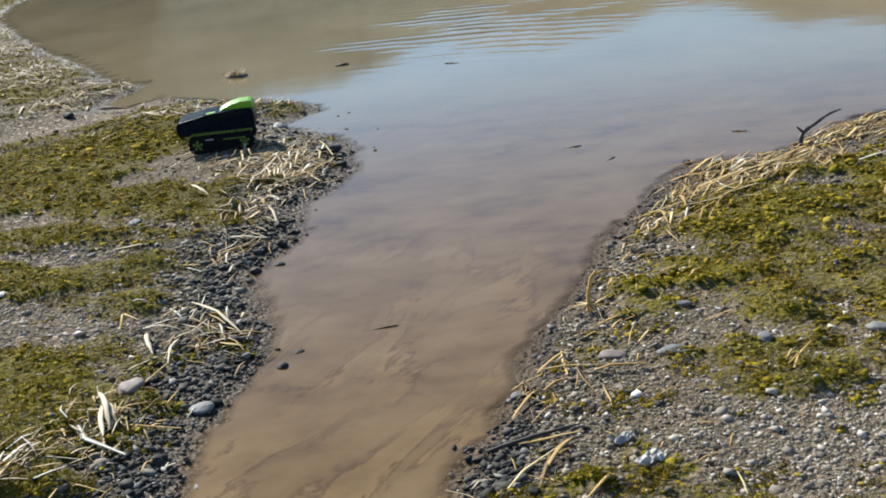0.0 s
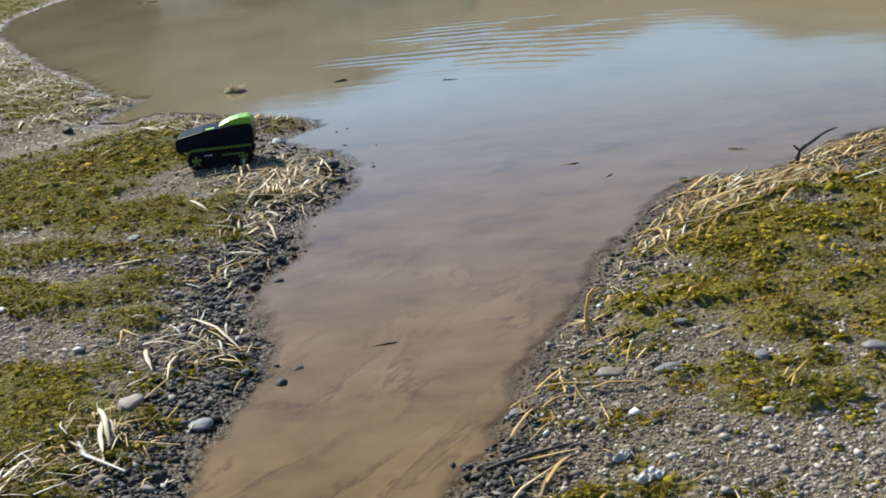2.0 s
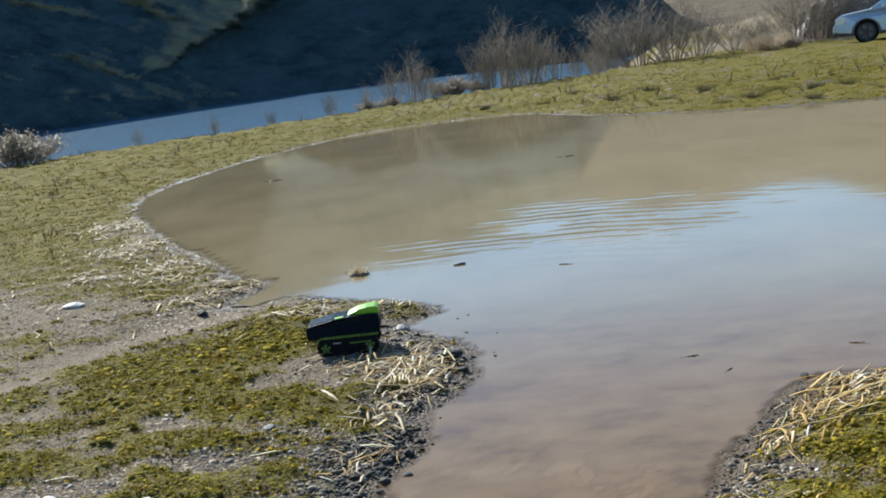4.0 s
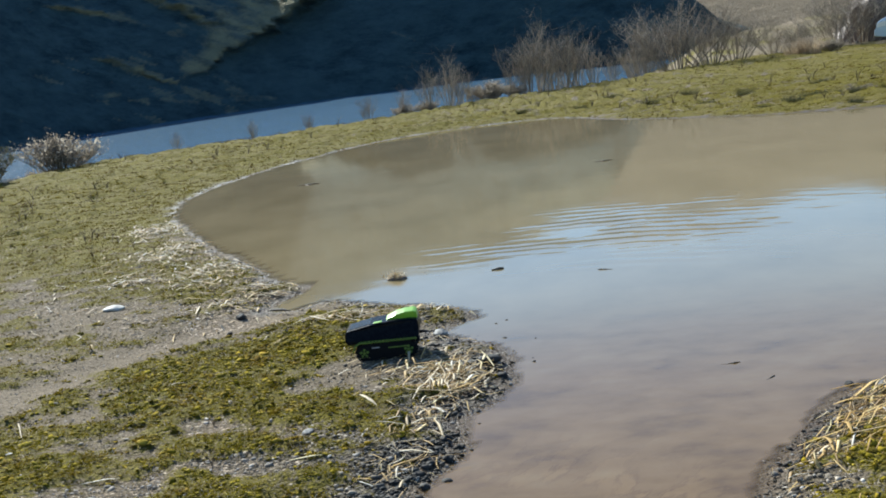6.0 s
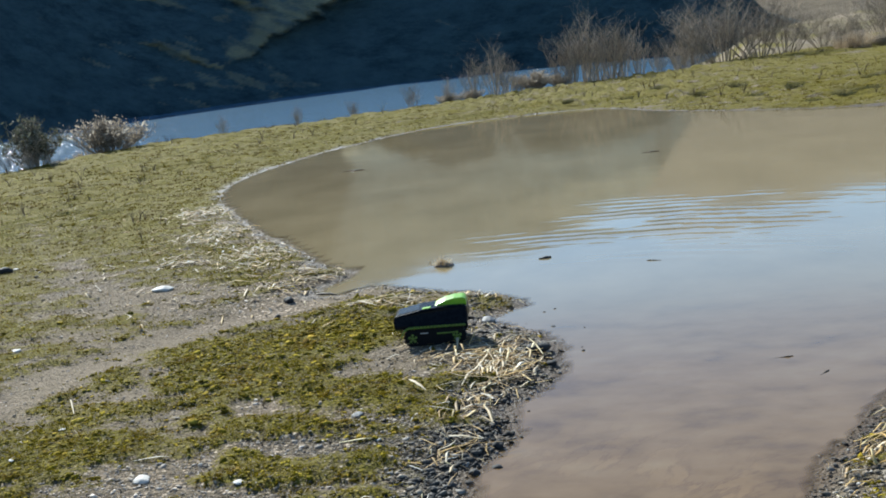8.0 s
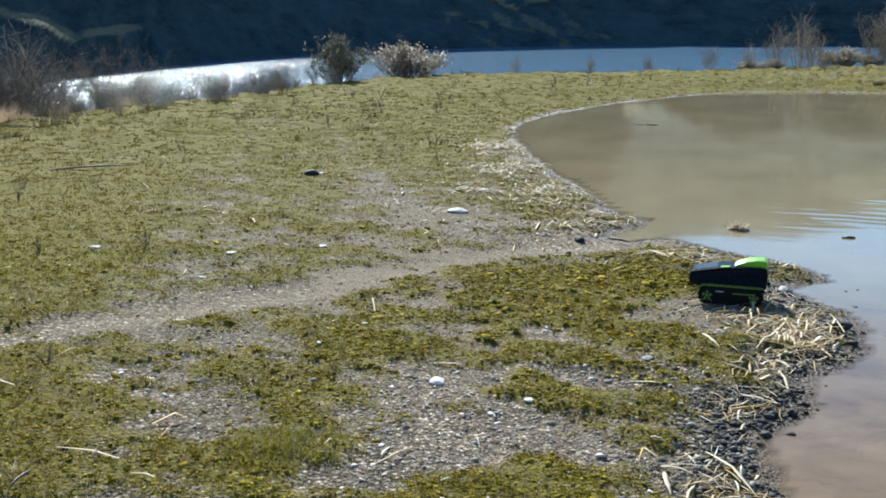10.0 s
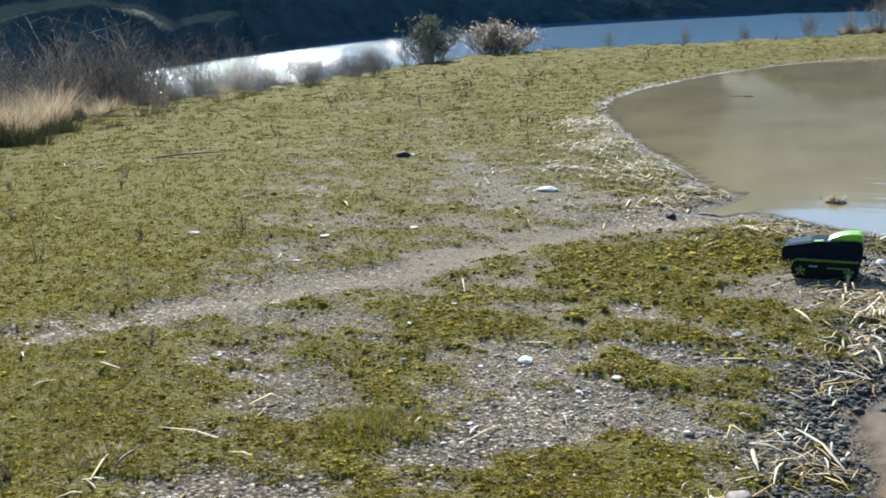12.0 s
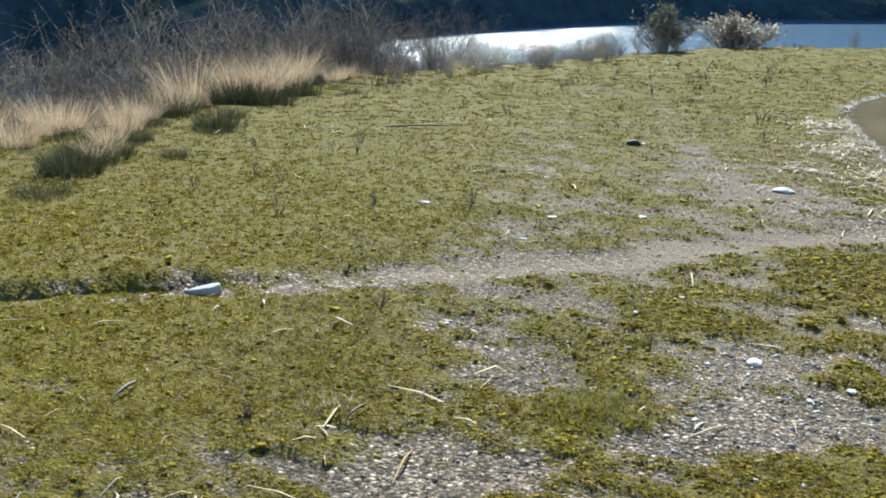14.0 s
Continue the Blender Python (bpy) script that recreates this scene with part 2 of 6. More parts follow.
def pond_material():
    m, nt, b = material("muddy_water", 0.05, spec=0.5)
    b.inputs["IOR"].default_value = 1.33
    n1 = noise_tex(nt, 1.1, 5.0, 0.6, (1.0, 0.6, 1.0))
    n2 = noise_tex(nt, 2.6, 6.0, 0.62, (1.0, 1.5, 1.0))
    a = nt.nodes.new("ShaderNodeAttribute")
    a.attribute_name = "shoal"
    c = ramp(nt, n1, [(0.3, (0.178, 0.138, 0.070)), (0.7, (0.240, 0.188, 0.102))])
    bed = ramp(nt, n2, [(0.3, (0.112, 0.066, 0.022)), (0.45, (0.158, 0.098, 0.037)), (0.55, (0.176, 0.111, 0.045)), (0.75, (0.20, 0.136, 0.062))])
    # ridges of mud that show through the shallows, their shaded and lit flanks coloured in
    cr = node(nt, "TexNoise", Scale=3.0, Detail=6.0, Roughness=0.62, Distortion=0.5)
    cq = nt.nodes.new("ShaderNodeTexCoord")
    cm = nt.nodes.new("ShaderNodeMapping")
    cm.vector_type = "TEXTURE"
    cm.inputs["Rotation"].default_value = (0, 0, radians(55))
    cm.inputs["Scale"].default_value = (1.9, 0.75, 1)
    nt.links.new(cq.outputs["Object"], cm.inputs[0])
    nt.links.new(cm.outputs[0], cr.inputs["Vector"])
    crease_shading = ramp(nt, cr.outputs["Fac"], [(0.40, (1, 1, 1)), (0.48, (0.93, 0.91, 0.89)), (0.5, (0.68, 0.63, 0.58)), (0.53, (1.15, 1.13, 1.10)), (0.62, (1, 1, 1))])
    some = ramp(nt, noise_tex(nt, 1.5, 3.0, 0.6), [(0.36, (0.1,) * 3), (0.54, (1.0,) * 3)])
    near = nt.nodes.new("ShaderNodeAttribute")
    near.attribute_name = "ridges"
    bed = mix(nt, math_node(nt, "MULTIPLY", near.outputs["Fac"], some), bed, mix(nt, 1.0, bed, crease_shading, "MULTIPLY"))
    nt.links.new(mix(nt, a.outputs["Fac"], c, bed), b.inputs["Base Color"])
    thin = nt.nodes.new("ShaderNodeAttribute")
    thin.attribute_name = "thin"
    clear = nt.nodes.new("ShaderNodeBsdfTransparent")
    film = nt.nodes.new("ShaderNodeMixShader")
    nt.links.new(thin.outputs["Fac"], film.inputs[0])
    nt.links.new(b.outputs[0], film.inputs[1])
    nt.links.new(clear.outputs[0], film.inputs[2])
    nt.links.new(film.outputs[0], nt.nodes["Material Output"].inputs[0])
    # slow swell, and rings that spread from the spit
    co = nt.nodes.new("ShaderNodeTexCoord")
    mp = nt.nodes.new("ShaderNodeMapping")
    mp.inputs["Location"].default_value = (0.2, -5.2, 0)
    nt.links.new(co.outputs["Object"], mp.inputs[0])
    w = node(nt, "TexWave", Scale=1.5, Distortion=3.4, Detail=3.0, Detail_Scale=1.1)
    w.wave_type, w.rings_direction = "RINGS", "Z"
    nt.links.new(mp.outputs[0], w.inputs["Vector"])
    ln = nt.nodes.new("ShaderNodeVectorMath")
    ln.operation = "LENGTH"
    nt.links.new(mp.outputs[0], ln.inputs[0])
    ring = ramp(nt, math_node(nt, "MULTIPLY", ln.outputs["Value"], 0.1), [(0.0, (0, 0, 0)), (0.2, (0.15,) * 3), (0.34, (1, 1, 1)), (0.52, (0.85,) * 3), (0.7, (0, 0, 0))])
    far = nt.nodes.new("ShaderNodeVectorMath")
    far.operation = "DISTANCE"
    nt.links.new(co.outputs["Object"], far.inputs[0])
    far.inputs[1].default_value = (0.7, 9.3, WATER_LEVEL)
    patch = ramp(nt, math_node(nt, "MULTIPLY", far.outputs["Value"], 0.25), [(0.08, (1, 1, 1)), (0.32, (0.3,) * 3), (0.55, (0.02,) * 3)])
    gaps = ramp(nt, noise_tex(nt, 1.1, 3.0, 0.6, (0.7, 1.6, 1)), [(0.44, (0.05,) * 3), (0.62, (1, 1, 1))])
    h = math_node(nt, "MULTIPLY", math_node(nt, "MULTIPLY", w.outputs["Fac"], ring), math_node(nt, "MULTIPLY", patch, gaps))
    h = math_node(nt, "ADD", math_node(nt, "MULTIPLY", h, 1.0), math_node(nt, "MULTIPLY", noise_tex(nt, 2.0, 2.0, 0.5, (0.5, 1.3, 1)), 0.16))
    flow = math_node(nt, "MULTIPLY", noise_tex(nt, 9.0, 3.0, 0.6), a.outputs["Fac"])
    h = math_node(nt, "ADD", h, math_node(nt, "MULTIPLY", flow, 0.22))
    bump(nt, b, h, 0.35, 0.012)
    return m


def river_material():
    m, nt, b = material("river_water", 0.12, spec=0.5)
    b.inputs["IOR"].default_value = 1.33
    b.inputs["Base Color"].default_value = (0.10, 0.17, 0.25, 1)
    h = math_node(nt, "ADD", noise_tex(nt, 0.9, 4.0, 0.7, (1, 0.6, 1)), noise_tex(nt, 0.12, 3.0, 0.6))
    bump(nt, b, h, 1.0, 0.3)
    return m


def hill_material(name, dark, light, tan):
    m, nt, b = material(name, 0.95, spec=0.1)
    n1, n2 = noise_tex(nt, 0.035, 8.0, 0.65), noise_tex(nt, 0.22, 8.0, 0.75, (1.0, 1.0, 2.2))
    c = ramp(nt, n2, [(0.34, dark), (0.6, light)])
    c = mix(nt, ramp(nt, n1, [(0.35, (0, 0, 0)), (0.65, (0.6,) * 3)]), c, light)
    grass = nt.nodes.new("ShaderNodeAttribute")
    grass.attribute_name = "grass"
    edge = math_node(nt, "ADD", grass.outputs["Fac"], math_node(nt, "MULTIPLY", math_node(nt, "SUBTRACT", noise_tex(nt, 0.9, 8.0, 0.85), 0.5), 1.3))
    c = mix(nt, ramp(nt, edge, [(0.25, (0, 0, 0)), (1.1, (1, 1, 1))]), c, tan)
    nt.links.new(c, b.inputs["Base Color"])
    bump(nt, b, n2, 1.0, 1.8)
    return m


WATER_LEVEL = -0.02
GROUND = ground_material()
POND = pond_material()
RIVER = river_material()
# the canyon's dark and light tones carry the blue haze and shade over its scrub
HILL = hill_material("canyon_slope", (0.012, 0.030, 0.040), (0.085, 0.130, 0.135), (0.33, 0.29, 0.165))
TAN_HILL = hill_material("dry_grass_slope", (0.165, 0.128, 0.086), (0.225, 0.178, 0.12), (0.265, 0.215, 0.15))
PEBBLE_STOPS = [(0.0, (0.045, 0.037, 0.028)), (0.3, (0.145, 0.121, 0.092)), (0.6, (0.27, 0.227, 0.172)), (0.88, (0.42, 0.35, 0.265)), (0.97, (0.64, 0.55, 0.435)), (1.0, (0.84, 0.78, 0.67))]
PEBBLE = island_material("pebble_stone", PEBBLE_STOPS, 0.85, 90.0, spec=0.15)
SINGLE_PEBBLE = island_material("single_pebble_stone", PEBBLE_STOPS, 0.85, 90.0, spec=0.15, single=True)
PALE_PEBBLE_STOPS = [(0.0, (0.15, 0.125, 0.098)), (0.3, (0.29, 0.244, 0.194)), (0.7, (0.43, 0.365, 0.295)), (1.0, (0.66, 0.575, 0.48))]
PALE_PEBBLE = island_material("pale_pebble_stone", PALE_PEBBLE_STOPS, 0.8, 90.0)
SINGLE_PALE_PEBBLE = island_material("single_pale_pebble_stone", PALE_PEBBLE_STOPS, 0.8, 90.0, single=True)
WET_PEBBLE_STOPS = [(0.0, (0.016, 0.014, 0.012)), (0.5, (0.05, 0.045, 0.039)), (0.85, (0.11, 0.099, 0.086)), (1.0, (0.30, 0.275, 0.24))]
WET_PEBBLE = island_material("wet_pebble_stone", WET_PEBBLE_STOPS, 0.75, 90.0, spec=0.15)
SINGLE_WET_PEBBLE = island_material("single_wet_pebble_stone", WET_PEBBLE_STOPS, 0.75, 90.0, spec=0.15, single=True)
MOSS = island_material("yellow_green_moss", [(0.0, (0.082, 0.067, 0.005)), (0.35, (0.150, 0.121, 0.006)), (0.8, (0.228, 0.182, 0.009)), (1.0, (0.31, 0.245, 0.026))], 0.95, 60.0, spec=0.03, through_light=0.38, patches=(0.880, 0.676, 0.880))
CUSHION = island_material("moss_cushion", [(0.0, (0.11, 0.087, 0.009)), (0.4, (0.28, 0.218, 0.016)), (0.8, (0.40, 0.310, 0.027)), (1.0, (0.48, 0.370, 0.055))], 0.95, 220.0, 0.5, spec=0.05, relief=0.004, patches=(0.9, 0.7, 0.85))
STRAW = island_material("bleached_straw", [(0.0, (0.24, 0.155, 0.06)), (0.3, (0.52, 0.37, 0.17)), (0.6, (0.78, 0.63, 0.40)), (1.0, (0.85, 0.79, 0.66))], 0.55, 150.0, spec=0.4, through_light=0.2)
GOLD_STRAW = island_material("golden_straw", [(0.0, (0.24, 0.135, 0.033)), (0.5, (0.60, 0.37, 0.10)), (0.85, (0.840, 0.598, 0.242)), (1.0, (0.880, 0.782, 0.462))], 0.55, 150.0, spec=0.3, through_light=0.2)
TURF = island_material("short_olive_turf", [(0.0, (0.078, 0.062, 0.005)), (0.5, (0.148, 0.117, 0.007)), (1.0, (0.25, 0.192, 0.017))], 0.95, 60.0, spec=0.03, through_light=0.38, patches=(0.55, 0.42, 0.5), wide_patches=(0.52, 0.36, 0.4))
THATCH = island_material("dry_turf_thatch", [(0.0, (0.12, 0.088, 0.048)), (0.5, (0.27, 0.21, 0.12)), (0.85, (0.44, 0.355, 0.215)), (1.0, (0.70, 0.61, 0.43))], 0.85, 60.0, spec=0.15, through_light=0.2)
TUFT = island_material("yellow_green_grass", [(0.0, (0.06, 0.06, 0.01)), (0.5, (0.20, 0.185, 0.022)), (1.0, (0.42, 0.36, 0.07))], 0.85, 60.0, spec=0.1, through_light=0.4)
DRY_GRASS = island_material("dry_tall_grass", [(0.0, (0.23, 0.16, 0.095)), (0.5, (0.54, 0.40, 0.25)), (1.0, (0.80, 0.64, 0.43))], 0.8, 40.0, through_light=0.45)
TUSSOCK = island_material("dark_green_tussock", [(0.0, (0.03, 0.035, 0.016)), (0.6, (0.07, 0.075, 0.03)), (1.0, (0.15, 0.14, 0.06))], 0.85, 40.0, through_light=0.2)
BARK = island_material("grey_brown_bark", [(0.0, (0.20, 0.156, 0.112)), (0.6, (0.385, 0.315, 0.235)), (1.0, (0.55, 0.465, 0.37))], 0.9, 60.0)
DARK_BARK = island_material("dark_brown_bark", [(0.0, (0.06, 0.048, 0.036)), (0.6, (0.19, 0.152, 0.118)), (1.0, (0.36, 0.295, 0.23))], 0.9, 60.0)
PALE_TWIG = island_material("pale_sage_twigs", [(0.0, (0.22, 0.18, 0.135)), (0.6, (0.39, 0.33, 0.255)), (1.0, (0.54, 0.48, 0.39))], 0.9, 60.0, through_light=0.5)
SAGE_LEAF = island_material("grey_green_leaf", [(0.0, (0.07, 0.075, 0.05)), (0.6, (0.15, 0.15, 0.10)), (1.0, (0.26, 0.24, 0.16))], 0.85, 60.0, through_light=0.25)
WEED = island_material("dead_brown_weed", [(0.0, (0.09, 0.065, 0.04)), (0.6, (0.18, 0.13, 0.08)), (1.0, (0.30, 0.22, 0.13))], 0.9, 60.0)
DRIFTWOOD = island_material("dark_wet_wood", [(0.0, (0.035, 0.028, 0.022)), (1.0, (0.10, 0.08, 0.06))], 0.6, 60.0)

# ---- lie of the land ----
WATER = -0.02
LEFT_SHORE = [(-0.50, 1.7), (-0.54, 2.55), (-0.51, 2.83), (-0.45, 3.09), (-0.40, 3.29), (-0.44, 3.55), (-0.52, 3.85), (-0.50, 4.06), (-0.43, 4.27), (-0.40, 4.5),
              (-0.41, 4.8), (-0.31, 4.98), (-0.24, 5.15), (-0.22, 5.5), (-0.29, 5.88), (-0.45, 6.08), (-0.66, 6.38), (-0.47, 6.72), (-0.75, 7.06), (-1.05, 7.22), (-1.38, 7.47), (-1.60, 7.56), (-1.74, 7.36), (-1.92, 7.36)]
POND_SHORE = [(-1.93, 7.62), (-1.80, 8.1), (-2.13, 8.5), (-2.52, 9.25), (-3.15, 10.4), (-3.88, 11.9), (-4.55, 13.4), (-4.95, 15.2), (-4.85, 17.4), (-4.3, 19.8), (-3.4, 22.0), (-2.2, 23.2), (-0.6, 23.5),
              (0.4, 23.0), (1.45, 20.8), (3.1, 18.9), (4.4, 18.0), (5.7, 17.6), (9.0, 16.5), (12.0, 14.0), (12.5, 11.0), (10.0, 8.0), (6.0, 6.3), (3.5, 5.7)]
RIGHT_SHORE = [(2.27, 5.29), (1.89, 5.07), (1.69, 4.86), (1.49, 4.76), (1.25, 4.77), (1.12, 4.62), (0.99, 4.43), (0.87, 4.18), (0.74, 3.96), (0.65, 3.7), (0.53, 3.43), (0.46, 3.28), (0.36, 3.06), (0.31, 2.89), (0.25, 2.69), (0.15, 2.5), (0.03, 1.9), (-0.1, 1.4), (-0.35, 1.2)]
SHORE = spline(LEFT_SHORE + POND_SHORE + RIGHT_SHORE, 4)
RIVER_BANK = spline([(-40, -60), (-16, -12), (-11.0, 1.0), (-10.2, 6.0), (-11.0, 9.0), (-12.0, 12.5), (-11.8, 17.0), (-11.8, 21.0), (-10.8, 25.5), (-8.3, 28.0), (-5.0, 31.0), (-2.0, 35.0), (2.0, 38.0), (4.6, 42.5), (8.0, 60.0), (16.0, 110.0), (45.0, 210.0)], 4, False)
TRAIL = spline([(-5.4, 1.6), (-4.8, 2.54), (-4.42, 3.05), (-3.99, 3.74), (-3.43, 4.64), (-3.07, 5.21), (-2.74, 5.95), (-2.25, 6.65), (-1.75, 7.3)], 4, False)
TRACK_ONE = spline([(-2.0, 1.6), (-2.5, 2.95), (-3.1, 4.0), (-4.43, 5.89), (-5.21, 7.52), (-6.05, 9.4), (-6.91, 11.16), (-8.2, 14.0)], 4, False)
TRACK_TWO = spline([(-2.7, 6.9), (-3.31, 7.57), (-3.87, 8.21), (-4.85, 9.58), (-6.22, 11.86), (-6.9, 13.0)], 4, False)
# round patches (x, y, radius): thicker moss, and bare gravel
MOSSY_EAST = [(0.78, 3.73, 0.2), (0.87, 2.80, 0.17), (1.1, 2.83, 0.13), (1.3, 3.35, 0.28), (1.2, 3.9, 0.3), (1.75, 3.9, 0.35), (0.62, 2.25, 0.13), (0.75, 3.3, 0.12), (0.95, 3.5, 0.2), (0.64, 3.45, 0.09), (1.05, 3.12, 0.12), (0.55, 2.9, 0.08)]
MOSSY_SPIT = [(-1.3, 4.02, 0.28), (-1.2, 3.4, 0.14), (-0.92, 3.98, 0.14), (-0.74, 4.55, 0.16), (-1.15, 5.0, 0.18), (-1.5, 6.1, 0.4), (-0.62, 6.85, 0.14), (-1.15, 3.05, 0.2), (-1.05, 2.72, 0.14), (-1.32, 2.85, 0.2), (-1.4, 3.15, 0.15)]
MOSSY_WEST = [(-1.62, 5.33, 0.4), (-2.2, 4.1, 0.42), (-2.6, 3.9, 0.25), (-2.0, 3.0, 0.22), (-1.7, 4.6, 0.25), (-1.9, 5.6, 0.35), (-2.9, 2.75, 0.4), (-3.1, 3.2, 0.3), (-2.25, 2.9, 0.25), (-5.2, 4.6, 0.9), (-6.2, 5.6, 1.2), (-4.8, 5.2, 0.5), (-3.7, 2.4, 0.45), (-4.3, 2.65, 0.4), (-3.2, 2.2, 0.35), (-3.75, 2.85, 0.25), (-2.8, 2.5, 0.3)]
BARE = [(1.05, 2.38, 0.3), (1.5, 2.6, 0.3), (0.72, 2.6, 0.13), (-0.75, 3.35, 0.22), (-1.75, 3.7, 0.25), (-1.5, 3.35, 0.3), (-1.95, 2.45, 0.3), (-2.0, 4.0, 0.25), (-1.4, 3.6, 0.25), (-2.75, 4.3, 0.2), (-0.62, 5.6, 0.3),
        (-1.15, 5.45, 0.2), (-2.0, 6.3, 0.2), (-3.1, 7.9, 0.4), (-2.35, 8.2, 0.3), (-4.1, 11.4, 0.4), (-1.75, 4.15, 0.14), (-2.05, 7.15, 0.35), (-2.6, 7.6, 0.3), (-1.58, 4.8, 0.17), (-1.25, 4.3, 0.14), (-1.0, 3.5, 0.15)]

# tyre-worn strips (x, y to x, y, half width): bare gravel, and the moss left standing between them
WORN = [(-1.54, 5.69, -1.18, 5.23, 0.11), (-1.62, 4.92, -1.18, 4.67, 0.09), (-2.32, 5.22, -1.74, 4.55, 0.10), (-1.72, 4.51, -1.50, 4.45, 0.07), (-1.45, 4.34, -1.02, 4.23, 0.10), (-1.24, 5.55, -0.87, 5.18, 0.10), (-1.18, 6.52, -0.81, 6.16, 0.10),
        (-1.82, 3.84, -1.15, 3.64, 0.22), (-2.17, 3.64, -1.89, 3.53, 0.12), (-2.82, 4.22, -2.50, 4.09, 0.13), (-1.73, 2.81, -1.47, 3.35, 0.25), (-3.11, 3.61, -2.85, 3.57, 0.13), (-2.42, 3.13, -2.31, 2.58, 0.2), (-3.01, 3.72, -2.67, 3.33, 0.14), (-2.67, 3.33, -2.2, 2.31, 0.25), (-1.76, 3.69, -1.40, 3.77, 0.15), (-1.38, 3.83, -1.00, 3.37, 0.07), (-1.21, 3.38, -1.05, 3.15, 0.07), (-1.00, 3.37, -0.84, 3.14, 0.06)]
STANDING = [(-2.32, 5.95, -1.80, 5.51, 0.16), (-1.83, 5.21, -1.20, 4.93, 0.15), (-1.76, 4.24, -1.39, 4.14, 0.11), (-1.55, 4.61, -1.11, 4.45, 0.08), (-1.97, 6.12, -1.66, 5.93, 0.12), (-1.48, 6.71, -1.21, 6.08, 0.10), (-1.03, 6.97, -0.54, 6.60, 0.10), (-2.45, 4.30, -2.07, 4.34, 0.2), (-0.91, 3.97, -0.77, 3.74, 0.10), (-2.6, 4.6, -2.2, 4.9, 0.15)]


MIDDLE = spline([(-2.7, 4.6), (-3.6, 6.4), (-4.9, 8.7), (-6.6, 11.8), (-8.0, 15.0)], 4, False)


def trodden(x, y):
    """The thin brown ground that the wheels have worn, 0 to 1."""
    return np.exp(-(line_distance(x, y, MIDDLE) / 1.35) ** 4)


def wrack(x, y, d):
    """The littered strip inland of the pond's western shore, 0 to 1."""
    return smooth(6.2, 7.2, y) * smooth(15, 12, y) * smooth(2.6, 0.6, d) * (x < 0.3)


def strokes(x, y, lines):
    """How far a place lies under any of the strips, 0 to 1."""
    best = np.zeros(x.shape)
    for ax, ay, bx, by, w in lines:
        best = np.maximum(best, np.exp(-(line_distance(x, y, np.array([(ax, ay), (bx, by)])) / w) ** 2))
    return best


def shore_distance(x, y):
    d = line_distance(x, y, SHORE, True)
    return np.where(inside(x, y, SHORE), -d, d)


def bank_side(x, y):
    """Metres beyond the top of the river bank (positive towards the river)."""
    d = line_distance(x, y, RIVER_BANK)
    loop = np.vstack([RIVER_BANK, [(400, 210), (400, -400), (-40, -400)]])
    return np.where(inside(x, y, loop), -d, d)


def moss_amount(x, y, d):
    n = fbm(x * 1.1, y * 2.2, 3, 4) * 0.40 + fbm(x * 5.5, y * 9, 11, 4) * 0.60
    n = 0.5 + (n - 0.5) * 1.75
    m = n + 0.20 * smooth(5, 14, np.hypot(x, y)) + 0.26 * smooth(-3.2, -5.5, x) + 0.03 + 0.045 * smooth(-0.6, -1.2, x)
    for px, py, r in MOSSY_EAST + MOSSY_SPIT + MOSSY_WEST:
        m = m + 0.26 * np.exp(-((x - px) ** 2 + (y - py) ** 2) / r ** 2)
    for px, py, r in BARE:
        m = m - 0.27 * np.exp(-((x - px) ** 2 + (y - py) ** 2) / r ** 2)
    m = m - 0.05 * trodden(x, y)
    m = m + 0.24 * strokes(x, y, STANDING) - 0.21 * strokes(x, y, WORN)
    m = m - 0.44 * np.exp(-(line_distance(x, y, TRAIL) / (0.17 + 0.065 * smooth(2.6, 4.4, y))) ** 4) + 0.10 * smooth(-2.8, -3.4, x) * smooth(4.6, 3.8, y)
    m = m - (0.12 + 0.14 * smooth(6.5, 9, np.hypot(x, y))) * np.exp(-(line_distance(x, y, TRACK_ONE) / 0.45) ** 2) - 0.34 * np.exp(-(line_distance(x, y, TRACK_TWO) / 0.22) ** 2)
    m = m - 0.3 * smooth(42, 44.5, y) - 0.02 * wrack(x, y, d)
    near = smooth(0.6, 0.05, d) * smooth(18, 9, y)
    return np.clip(m - 0.24 * near - 0.5 * smooth(0.08, 0.0, d), 0, 1)


